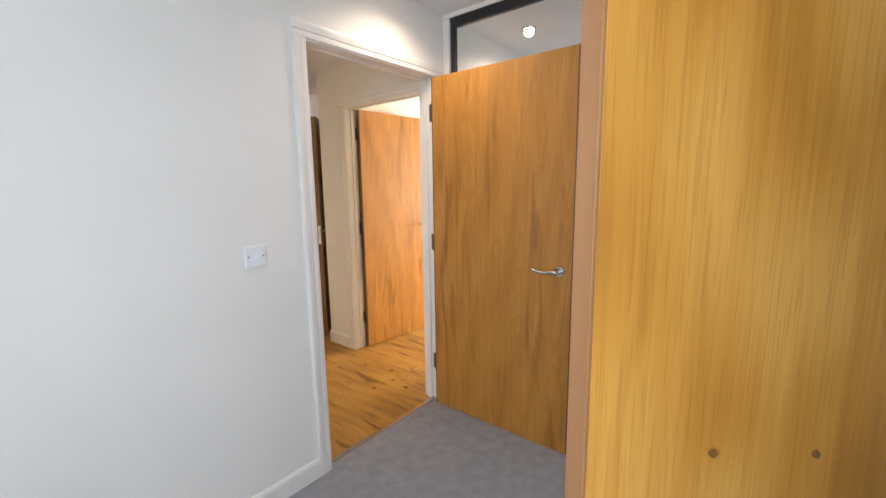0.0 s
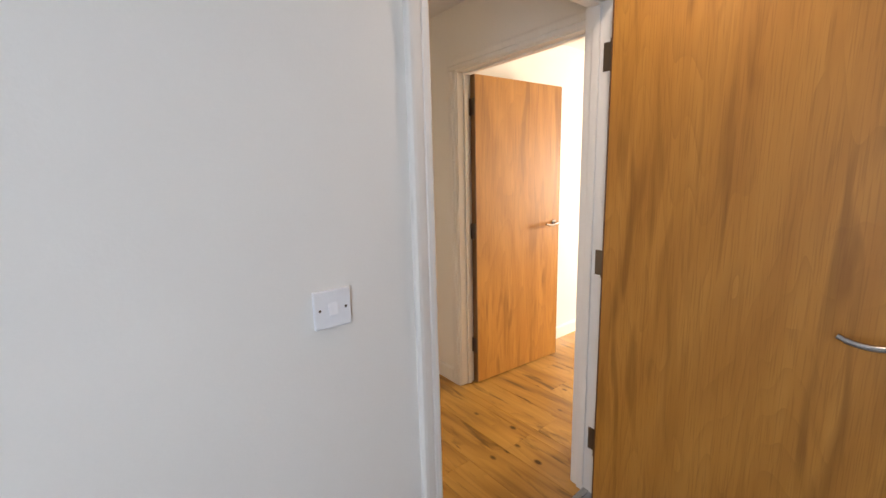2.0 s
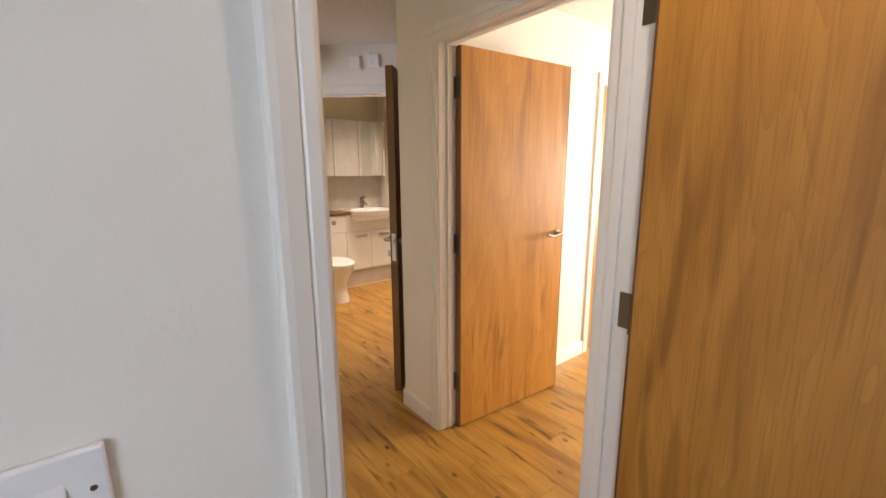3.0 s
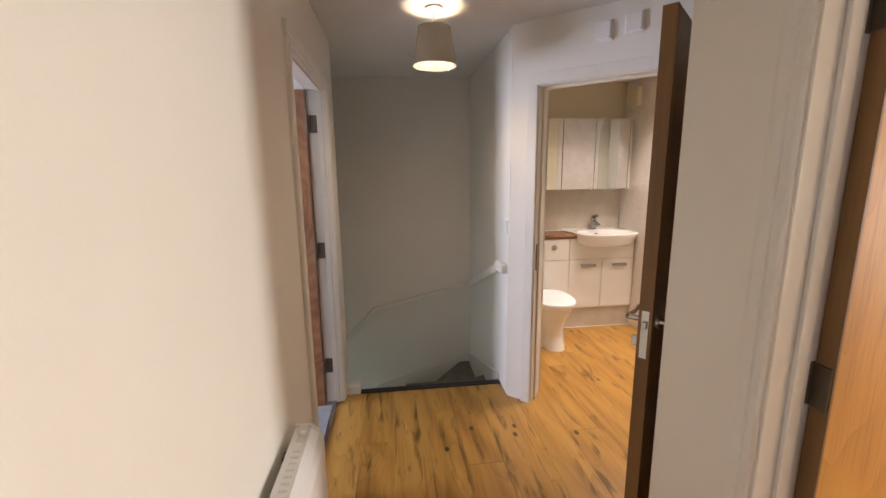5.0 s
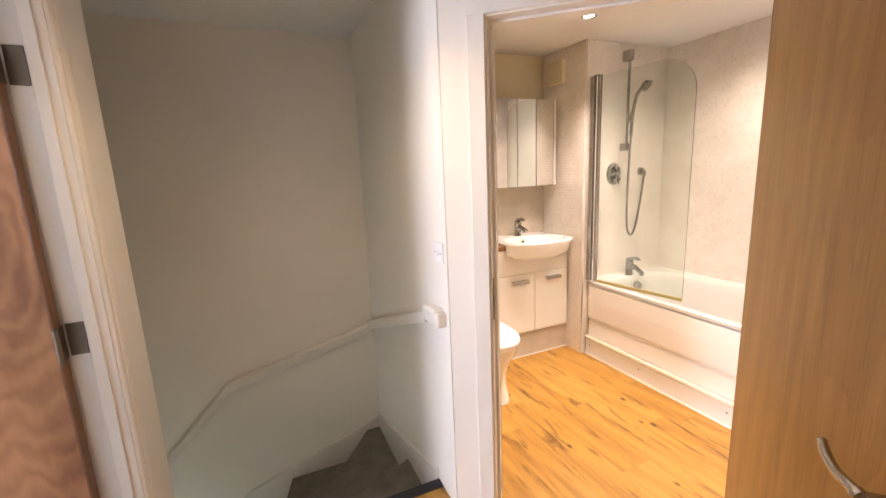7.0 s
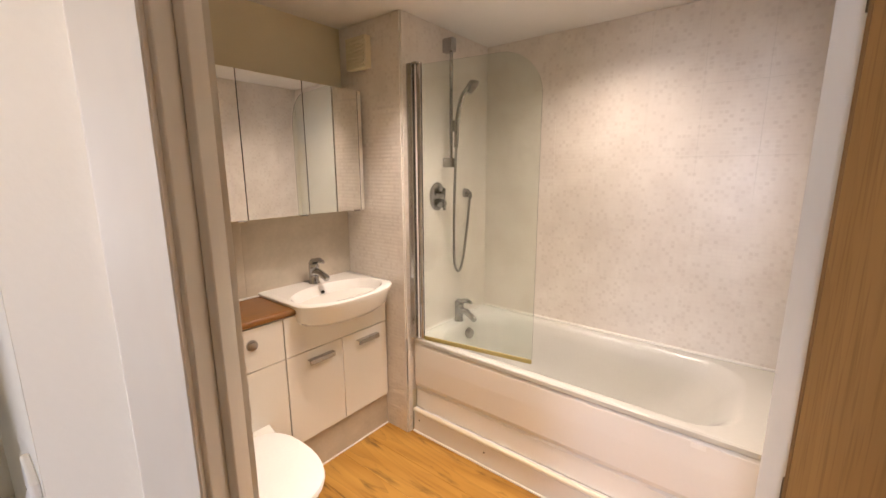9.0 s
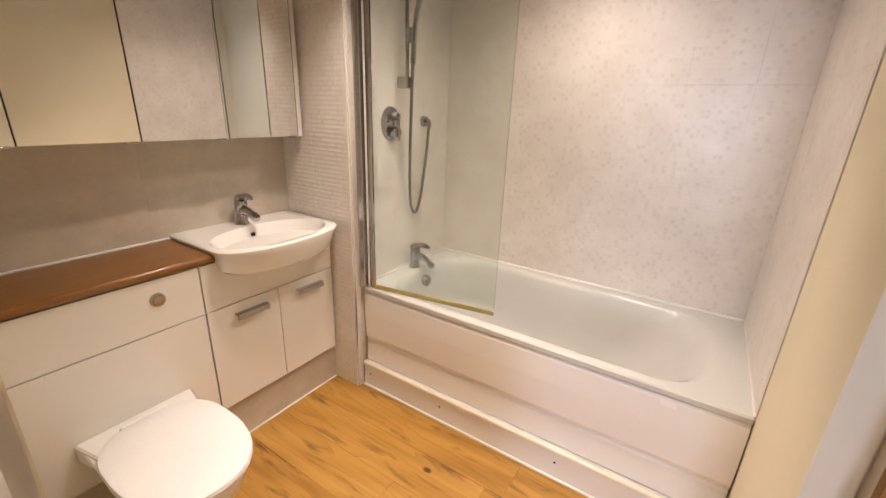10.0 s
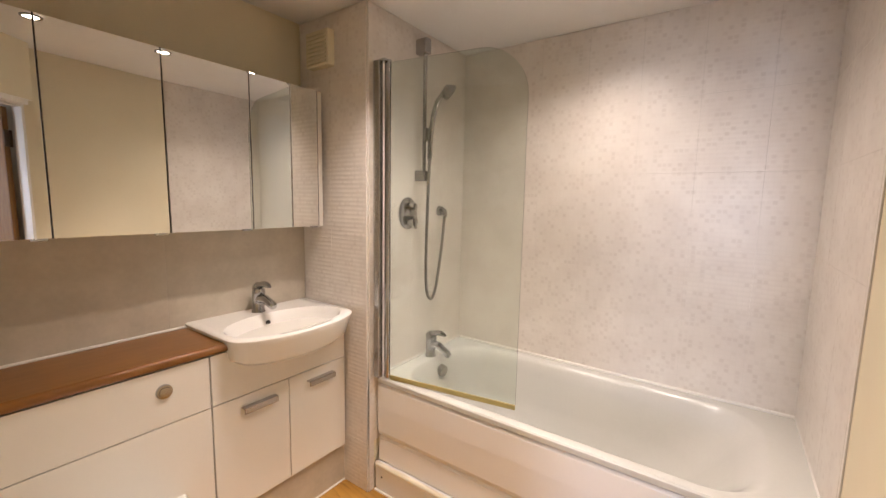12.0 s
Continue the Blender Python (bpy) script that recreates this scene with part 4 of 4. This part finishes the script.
def dee(hw, front, back, y_mid, n=30, e=2.15, nb=14):
    pts = []
    for i in range(n + 1):
        a = math.pi * i / n
        c, q = math.cos(a), math.sin(a)
        pts.append((CX - hw * math.copysign(abs(c) ** (2 / e), c), y_mid - (y_mid - front) * abs(q) ** (2 / e)))
    return pts + [(CX + hw * (1 - 2 * k / (nb - 1)), back) for k in range(nb)]


def bowl_loop(hw, front, back, z, n=30, nb=14):
    """An oval with as many points as dee() gives, started at the same side."""
    ym = (front + back) / 2
    an = [math.pi * i / n for i in range(n + 1)] + [math.pi * (1 + (k + 1) / (nb + 1)) for k in range(nb)]
    return [(CX - hw * math.cos(a), ym - (ym - front) * math.sin(a), z) for a in an]


top_z = 0.945
basin = thing("wash_basin", (CX, 4.1, 0.80), "white ceramic semi-recessed basin set in the worktop", "basin")
L = lambda hw, f, b, ym, z: [(x, y, z) for x, y in dee(hw, f, b, ym)]
bm = rings([L(0.20, 3.90, 4.20, 4.03, 0.812), L(0.245, 3.855, 4.24, 4.00, 0.822), L(0.278, 3.832, 4.28, 3.97, 0.85), L(HW - 0.010, 3.818, 4.292, 3.955, 0.915),
            L(HW, 3.812, 4.296, 3.95, 0.932), L(HW - 0.001, 3.813, 4.296, 3.95, 0.940), L(HW - 0.008, 3.820, 4.292, 3.95, top_z),
            bowl_loop(HW - 0.030, 3.840, 4.172, top_z - 0.001), bowl_loop(HW - 0.038, 3.849, 4.163, top_z - 0.009), bowl_loop(HW - 0.058, 3.868, 4.148, top_z - 0.05),
            bowl_loop(0.20, 3.90, 4.125, top_z - 0.095), bowl_loop(0.12, 3.955, 4.09, top_z - 0.128), bowl_loop(0.03, 4.02, 4.06, top_z - 0.137)])
part("bowl", bm, CERAMIC, basin, "", True)
part("overflow_hole", cyl((3.90, 4.152, 0.905), (3.90, 4.146, 0.903), 0.011, seg=18), DARK, basin)
part("waste", cyl((CX, 4.04, top_z - 0.136), (CX, 4.04, top_z - 0.129), 0.022, seg=20), CHROME, basin, "chrome waste", True)


def mixer(name, at, label, s=1.0, drop=0.0):
    """A single-lever mixer: stout body, short spout, lever on top."""
    x, y, z = at
    t = thing(name, at, label, "tap")
    kk = 20
    c = lambda r, h, dy=0.0: [(x + r * s * math.cos(2 * math.pi * i / kk), y + dy * s + r * s * math.sin(2 * math.pi * i / kk), z + h * s) for i in range(kk)]
    part("body", rings([c(0.030, 0), c(0.029, 0.005), c(0.025, 0.010), c(0.025, 0.06), c(0.027, 0.082, -0.003), c(0.028, 0.095, -0.005), c(0.024, 0.108, -0.007), c(0.015, 0.114, -0.008)]), CHROME, t, "", True)
    sp = curve_points([(x, y - 0.006 * s, z + 0.062 * s), (x, y - 0.050 * s, z + 0.066 * s), (x, y - 0.095 * s, z + (0.054 - drop) * s), (x, y - 0.122 * s, z + (0.040 - drop * 1.4) * s)], 6)
    part("spout", tube(sp, [0.022 * s] * 4 + [0.020 * s] * 4 + [0.018 * s] * (len(sp) - 10) + [0.016 * s, 0.012 * s], 16), CHROME, t, "", True)
    lv = curve_points([(x, y + 0.016 * s, z + 0.104 * s), (x, y - 0.012 * s, z + 0.122 * s), (x, y - 0.055 * s, z + 0.134 * s), (x, y - 0.098 * s, z + 0.128 * s)], 6)
    part("lever", tube(lv, [0.018 * s] * 3 + [0.020 * s] * 3 + [0.014 * s] * (len(lv) - 10) + [0.011 * s] * 2 + [0.009 * s, 0.005 * s], 14), CHROME, t, "", True)
    return t


mixer("basin_mixer_tap", (3.90, 4.225, top_z - 0.002), "chrome single-lever basin mixer tap", 1.05)

wtop = thing("worktop", (3.2, 4.15, 0.893), "glossy brown wood-effect worktop over the toilet unit", "worktop")
part("top", box(2.887, 3.66, FR - 0.014, WALL_Y - 0.002, 0.893, 0.925, 0.002), WORKTOP, wtop)
edge = [(FR - 0.0142, 0.8935), (FR - 0.022, 0.8945), (FR - 0.0275, 0.900), (FR - 0.0285, 0.909), (FR - 0.0275, 0.918), (FR - 0.022, 0.9235), (FR - 0.0142, 0.9247)]
part("rounded_edge", rings([[(x, y, z) for y, z in edge] for x in (2.887, 3.66)]), WORKTOP, wtop, "rounded glossy front edge", True)
solo("worktop_end", box(4.19, 4.2135, FR - 0.012, 4.10, 0.893, 0.925, 0.004), WORKTOP, "narrow brown worktop strip beside the basin", "worktop", at=(4.17, 4.15, 0.893))
solo("sealant_bead", cyl((2.888, WALL_Y - 0.014, 0.929), (3.62, WALL_Y - 0.014, 0.929), 0.006, seg=8), SEAL, "white sealant along the worktop", "sealant", kind="structure")
solo("sealant_bead", cyl((3.612, 4.285, 0.934), (3.612, 3.985, 0.934), 0.006, seg=8), SEAL, "white sealant beside the basin", "sealant", kind="structure")

# mirror cabinet
MY = 4.105
cab = thing("mirror_cabinet", (3.55, 4.2, 1.345), "wide wall cabinet with mirror doors above the basin", "cabinet")
part("body", box(2.89, 4.196, MY + 0.008, WALL_Y - 0.002, 1.345, 2.0, 0.002), CABINET, cab)
for x0 in (2.895, 3.184, 3.504, 3.824):
    x1 = {2.895: 3.180, 3.824: 4.162}.get(x0, x0 + 0.316)
    dr = part("mirror_door", box(x0, x1, MY, MY + 0.006, 1.347, 1.998, 0.001), MIRROR, cab, "frameless mirror door")
    part("edge_strip", box(x1 + 0.0005, x1 + 0.0035, MY + 0.001, MY + 0.007, 1.347, 1.998), BLACK, dr)
    part("finger_pull", box(x1 - 0.05, x1 - 0.01, MY - 0.006, MY + 0.004, 1.341, 1.347, 0.001), CHROME, dr)

# toilet
wc = thing("toilet", (3.265, 3.70, 0.0), "white ceramic back-to-wall toilet with closed lid", "toilet")
TX = 3.265


def oval(hw, front, back, ym, z, n=30, e=2.25, square=0.0):
    pts = []
    for i in range(n + 1):
        a = math.pi * i / n
        c, s = math.cos(a), math.sin(a)
        pts.append((TX - hw * math.copysign(abs(c) ** (2 / e), c), ym - (ym - front) * abs(s) ** (2 / e), z))
    return pts + [(TX + hw * (1 - square), back, z), (TX, back, z), (TX - hw * (1 - square), back, z)]


def egg(hw, front, back, ym, z, n=33):
    """A closed oval, blunter at the back than at the front."""
    pts = []
    for i in range(n):
        a = 2 * math.pi * i / n
        c, q = math.cos(a), math.sin(a)
        e, ry = (2.25, ym - front) if q > 0 else (2.9, back - ym)
        pts.append((TX - hw * math.copysign(abs(c) ** (2 / e), c), ym - ry * math.copysign(abs(q) ** (2 / e), q), z))
    return pts


BK = FR - 0.02
part("pan", rings([oval(0.118, 3.475, BK, 3.72, 0.0), oval(0.116, 3.482, BK, 3.72, 0.03), oval(0.108, 3.505, BK, 3.72, 0.10), oval(0.110, 3.51, BK, 3.72, 0.19),
                   oval(0.138, 3.475, BK, 3.70, 0.27), oval(0.165, 3.44, BK, 3.69, 0.335), oval(0.176, 3.425, BK, 3.68, 0.385), oval(0.172, 3.43, BK, 3.68, 0.392)]), CERAMIC, wc, "", True)
part("seat", rings([egg(0.180, 3.420, 3.90, 3.68, 0.3935), egg(0.184, 3.415, 3.90, 3.68, 0.400), egg(0.182, 3.418, 3.90, 3.68, 0.410)]), PLASTIC, wc, "white plastic seat", True)
part("lid", rings([egg(0.184, 3.412, 3.905, 3.68, 0.4115), egg(0.187, 3.408, 3.905, 3.68, 0.418), egg(0.184, 3.412, 3.90, 3.68, 0.430), egg(0.165, 3.44, 3.89, 3.68, 0.436),
                   egg(0.09, 3.55, 3.80, 3.68, 0.439)]), PLASTIC, wc, "white plastic lid", True)
part("deck", rings([[(TX + sx * (w - d), y, z) for sx, w, y in ((-1, 0.150, 3.80), (1, 0.150, 3.80), (1, 0.184, BK - 0.001), (-1, 0.184, BK - 0.001))]
                    for d, z in ((0.03, 0.30), (0.0, 0.345), (0.0, 0.398), (0.006, 0.405))]), CERAMIC, wc, "flat ceramic deck behind the lid")
part("hinge_block", box(TX - 0.075, TX + 0.075, 3.888, 3.925, 0.404, 0.424, 0.008), PLASTIC, wc)
part("fixing_cap", cyl((TX - 0.112, 3.62, 0.075), (TX - 0.104, 3.622, 0.075), 0.007, seg=14), DARK, wc)

# bath
BX0, BX1, BY0, BY1, BZ = 4.268, 5.036, 2.13, 3.808, 0.602
bath = thing("bathtub", (4.65, 2.97, 0.0), "white acrylic bathtub with a stepped front panel", "bathtub")


def rr(x0, x1, y0, y1, r, z, n=7):
    pts = []
    for cx, cy, a0 in ((x1 - r, y1 - r, 0), (x0 + r, y1 - r, 90), (x0 + r, y0 + r, 180), (x1 - r, y0 + r, 270)):
        for i in range(n):
            a = radians(a0 + 90 * i / (n - 1))
            pts.append((cx + r * math.cos(a), cy + r * math.sin(a), z))
    return pts


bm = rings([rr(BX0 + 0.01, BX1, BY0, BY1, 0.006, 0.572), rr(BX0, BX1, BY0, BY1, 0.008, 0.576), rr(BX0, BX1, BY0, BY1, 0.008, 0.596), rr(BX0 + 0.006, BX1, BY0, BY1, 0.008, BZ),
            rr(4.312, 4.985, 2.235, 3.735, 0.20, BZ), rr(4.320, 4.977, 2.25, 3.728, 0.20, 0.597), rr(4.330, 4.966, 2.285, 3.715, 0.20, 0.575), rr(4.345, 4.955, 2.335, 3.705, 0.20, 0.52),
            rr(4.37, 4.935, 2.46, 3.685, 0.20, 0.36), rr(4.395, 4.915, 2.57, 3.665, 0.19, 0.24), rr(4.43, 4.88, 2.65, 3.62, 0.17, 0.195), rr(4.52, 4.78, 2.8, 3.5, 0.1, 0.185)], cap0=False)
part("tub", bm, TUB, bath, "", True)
prof = [(4.290, 0.570), (4.276, 0.568), (4.270, 0.556), (4.269, 0.45), (4.274, 0.315), (4.279, 0.298), (4.290, 0.290), (4.291, 0.283), (4.284, 0.272), (4.281, 0.155),
        (4.300, 0.150), (4.310, 0.150), (4.310, 0.563)]
part("front_panel", rings([[(x, y, z) for x, z in prof] for y in (BY0 + 0.003, BY1 - 0.004)]), ACRYLIC, bath)
prof = [(4.282, 0.150), (4.256, 0.148), (4.250, 0.142), (4.250, 0.132), (4.258, 0.124), (4.258, 0.001), (4.282, 0.001)]
pl = part("plinth", rings([[(x, y, z) for x, z in prof] for y in (BY0 + 0.002, BY1 - 0.002)]), ACRYLIC, bath, "white plinth rail with dark screws")
part("bead", tube([(4.262, BY1 - 0.003, 0.142), (4.262, BY0 + 0.003, 0.142)], 0.013, 12), CREAM_GLOSS, bath, "cream plastic bead along the plinth", True)
part("paper_label", box(4.2672, 4.2685, 2.34, 2.39, 0.535, 0.555), PLASTIC, bath, "small white paper label")
for y in (3.764, 3.302, 2.711, 2.204):
    part("screw", cyl((4.2585, y, 0.082), (4.2565, y, 0.082), 0.005, seg=12), DARK, pl, "small dark screw head")
part("overflow", cyl((4.685, 3.712, 0.522), (4.685, 3.682, 0.518), 0.036, 0.031, 26), STEEL, bath, "round chrome overflow", True)
solo("sealant_bead", tube([(BX0 + 0.06, BY1 + 0.006, BZ + 0.004), (BX1 - 0.002, BY1 + 0.003, BZ + 0.004), (BX1 - 0.001, BY0 + 0.002, BZ + 0.004), (BX0, BY0 + 0.0, BZ + 0.004)], 0.008, 8), SEAL,
     "white sealant round the bath rim", "sealant", kind="structure")
solo("sealant_bead", cyl((4.252, BY0 + 0.03, 0.003), (4.252, BY1, 0.003), 0.006, seg=8), SEAL, "white sealant at the foot of the bath", "sealant", kind="structure")
solo("plinth_return", box(4.232, 4.2485, BY0 - 0.004, BY0 + 0.03, 0.0005, 0.14, 0.002), CREAM, "cream painted plinth end block", "plinth", kind="structure")
bt = mixer("bath_mixer_tap", (4.66, 3.765, BZ), "chrome single-lever bath filler tap", 1.08, 0.012)

# bath screen
scr = thing("bath_screen", (4.30, 3.76, 0.61), "frameless glass bath screen with chrome hinge post", "shower screen")
_u = Vector((4.383 - 4.282, 3.107 - 3.745))
m = basis((4.282, 3.745, 0), _u, (-_u.y, _u.x))
Ln = _u.length
outline = [(0.012, 0.622), (Ln, 0.622), (Ln, 1.90)] + [(Ln - 0.20 + 0.20 * math.cos(radians(a)), 1.90 + 0.20 * math.sin(radians(a))) for a in range(9, 91, 9)] + [(0.012, 2.10)]
bm = rings([[(s, v, z) for s, z in outline] for v in (-0.003, 0.003)])
bm.transform(m)
pane = part("glass_pane", bm, SCREEN, scr, "clear glass pane")
pane.visible_shadow = False
part("wall_profile", box(4.242, 4.268, 3.768, 3.806, 0.612, 2.108, 0.003), STEEL, scr, "flat aluminium wall profile")
part("link_plate", box(4.248, 4.288, 3.74, 3.772, 2.100, 2.112, 0.002), CHROME, scr)
part("hinge_post", cyl((4.282, 3.750, 0.612), (4.282, 3.750, 2.112), 0.0155, seg=24), CHROME, scr, "round chrome hinge post", True)
part("bottom_seal", box(0.012, Ln, -0.006, 0.006, 0.604, 0.626, 0.002, m), BRASS, scr, "yellowed plastic seal strip")

# shower
SY = 3.815
sh = thing("shower_set", (4.60, SY, 1.2), "chrome shower riser rail with hand shower and hose", "shower")
part("riser_rail", tube([(4.577, 3.765, 1.60), (4.577, 3.765, 2.27)], 0.010, 16), CHROME, sh, "", True)
part("rail_bracket", box(4.555, 4.599, 3.745, SY, 2.225, 2.30, 0.006), STEEL, sh)
part("rail_bracket", box(4.557, 4.597, 3.748, SY, 1.585, 1.64, 0.006), STEEL, sh)
part("slider", rings([[(4.588 + 0.026 * math.cos(a) , 3.75 + 0.022 * math.sin(a), z) for a in [2 * math.pi * i / 16 for i in range(16)]] for z in (1.79, 1.80, 1.845, 1.855)]), STEEL, sh, "", True)
hd = part("shower_head", tube(curve_points([(4.585, 3.735, 1.70), (4.588, 3.730, 1.84), (4.60, 3.71, 1.97), (4.615, 3.675, 2.03)], 8), [0.013] * 25, 14), STEEL, sh, "", True)
_d = Vector((0.25, -0.72, -0.62)).normalized()
_c = Vector((4.625, 3.655, 2.04))
part("spray_face", cyl(_c - _d * 0.018, _c + _d * 0.016, 0.026, 0.044, 26), CHROME, hd, "round chrome spray head", True)
part("hose", tube(curve_points([(4.585, 3.735, 1.70), (4.588, 3.745, 1.5), (4.605, 3.765, 1.2), (4.64, 3.785, 0.99), (4.69, 3.79, 0.925), (4.735, 3.79, 0.99), (4.775, 3.785, 1.2), (4.79, 3.775, 1.40)], 10), 0.0085, 10),
     HOSE, sh, "flexible steel hose", True)
ou = part("wall_outlet", cyl((4.79, SY, 1.425), (4.79, 3.795, 1.425), 0.030, 0.027, 24), CHROME, sh, "", True)
part("elbow", tube(curve_points([(4.79, 3.797, 1.43), (4.79, 3.775, 1.425), (4.79, 3.772, 1.39)], 6), 0.011, 12), CHROME, ou, "", True)
vv = thing("shower_valve", (4.505, SY, 1.41), "round chrome thermostatic shower valve with two knobs", "shower valve")
part("plate", rings([[(4.505 + r * 0.86 * math.cos(a), y, 1.415 + r * math.sin(a)) for a in [2 * math.pi * i / 32 for i in range(32)]] for r, y in ((0.084, SY), (0.083, SY - 0.006), (0.072, SY - 0.011))]), CHROME, vv, "", True)
for z, r in ((1.452, 0.021), (1.375, 0.028)):
    kn = part("knob", cyl((4.505, SY - 0.010, z), (4.505, SY - 0.052, z), r, r * 0.9, 24), CHROME, vv, "", True)
    part("knob_lever", box(4.498, 4.512, SY - 0.060, SY - 0.050, z - r - 0.012, z + r * 0.6, 0.004), CHROME, kn)

vent = thing("extractor_vent", (4.222, 4.12, 2.2), "square cream plastic extractor vent grille near the ceiling", "vent")
part("housing", box(4.175, 4.221, 4.035, 4.20, 2.115, 2.28, 0.006), CREAM, vent)
for i in range(8):
    part("slat", box(4.168, 4.176, 4.048, 4.187, 2.128 + i * 0.0185, 2.137 + i * 0.0185, 0.001), CREAM, vent)

# ---- wall tiles ----


def tiled(name, o, u, n, width, z_lines, tw, material, label, start=0.0, joint=0.0008, thick=0.008):
    """Tiles on a wall face, each a piece with a worn arris, over a sheet of grout."""
    m = basis((*o, 0), u, n)
    bm = bmesh.new()
    bmesh.ops.create_cube(bm, size=1)
    bm.transform(Matrix.Translation((width / 2, thick * 0.46, (z_lines[0] + z_lines[-1]) / 2)) @ Matrix.Diagonal((width, thick * 0.92, z_lines[-1] - z_lines[0], 1)))
    bm.transform(m)
    t = solo(name, bm, GROUT, label, "wall tiles", "structure")
    xs = [0.0]
    x = start if start > 0 else tw
    while x < width - 0.01:
        xs.append(x)
        x += tw
    xs.append(width)
    made = {}
    for z0, z1 in zip(z_lines, z_lines[1:]):
        for a, b in zip(xs, xs[1:]):
            key = (round(b - a, 4), round(z1 - z0, 4))
            if key not in made:
                tb = box(joint / 2, b - a - joint / 2, 0, thick, joint / 2, z1 - z0 - joint / 2, 0.0006, seg=1)
                made[key] = mesh_of("tile", tb, material)
            ob = new("tile", made[key])
            ob.parent = t
            ob.matrix_basis = m @ Matrix.Translation((a, random.uniform(-0.0005, 0.0005), z0))
    return t


ROWS = [0.606, 0.948, 1.290, 1.632, 1.974, H - 0.002]
tiled("tiles_bath_side", (5.048, 3.823), (0, -1), (-1, 0), 1.698, ROWS, 0.25, TILE, "pale embossed ceramic tiles along the bath")
tiled("tiles_shower_end", (4.222, 3.823), (1, 0), (0, -1), 0.818, [0.0005, 0.264, 0.606][1:] + ROWS[1:], 0.25, TILE, "pale embossed ceramic tiles behind the shower", start=0.068)
tiled("tiles_duct_foot", (4.222, 3.823), (1, 0), (0, -1), 0.034, [0.0005, 0.264, 0.606], 0.25, TILE, "pale embossed tiles beside the bath panel")
tiled("tiles_duct_side", (4.222, 4.30), (0, -1), (-1, 0), 0.477, [0.0005, 0.264] + ROWS, 0.25, TILE_ROWS, "pale embossed tiles on the boxed-out corner", start=0.227)
tiled("tiles_bath_foot", (4.27, 2.125), (1, 0), (0, 1), 0.768, ROWS, 0.25, TILE, "pale embossed tiles at the foot of the bath", start=0.018)
tiled("tiles_basin_back", (2.887, 4.30), (1, 0), (0, -1), 1.325, [0.894, 1.40], 0.66, STONE, "beige stone-effect tiles behind the basin")

# ---- floor boards, laid along the landing ----
floor = thing("floor_laminate", (2.1, 1.5, -0.014), "golden knotty wood-effect laminate boards", "floor", kind="structure")
PW, PL = 0.192, 1.285
boards = {}


def plank(x0, x1, y0, y1):
    key = (round(x1 - x0, 3), round(y1 - y0, 3))
    if key not in boards:
        boards[key] = mesh_of("plank", box(0.0004, key[0] - 0.0004, 0.0004, key[1] - 0.0004, 0, 0.014, 0.0007, seg=1), PLANK)
    o = new("plank", boards[key])
    o.parent = floor
    o.matrix_basis = Matrix.Translation((x0 - 2.1, y0 - 1.5, random.uniform(-0.0002, 0.0002)))


def spans(x):
    """Stretches of floor along y at x."""
    out = []
    if x < 2.70:
        out.append((0.045, 3.030))
    elif x < 2.80:
        out.append((0.045, 4.03))
    else:
        lo = 0.045 if x < 3.50 else -1.85
        out.append((lo, 4.03 if x > 2.75 else 3.0))
    return out


x = 1.49
while x < 6.5:
    xe = min(x + PW, 2.70) if x < 2.70 - 0.02 else x + PW
    for y0, y1 in spans((x + xe) / 2):
        if x > 4.32:
            y1 = 1.30
        y = y0
        ye = y0 + random.uniform(0.3, 1.0) * PL
        while y < y1 - 0.001:
            ye = min(ye, y1)
            if y1 - ye < 0.08:
                ye = y1
            plank(x, xe, y, ye)
            y, ye = ye, ye + PL
    x = xe
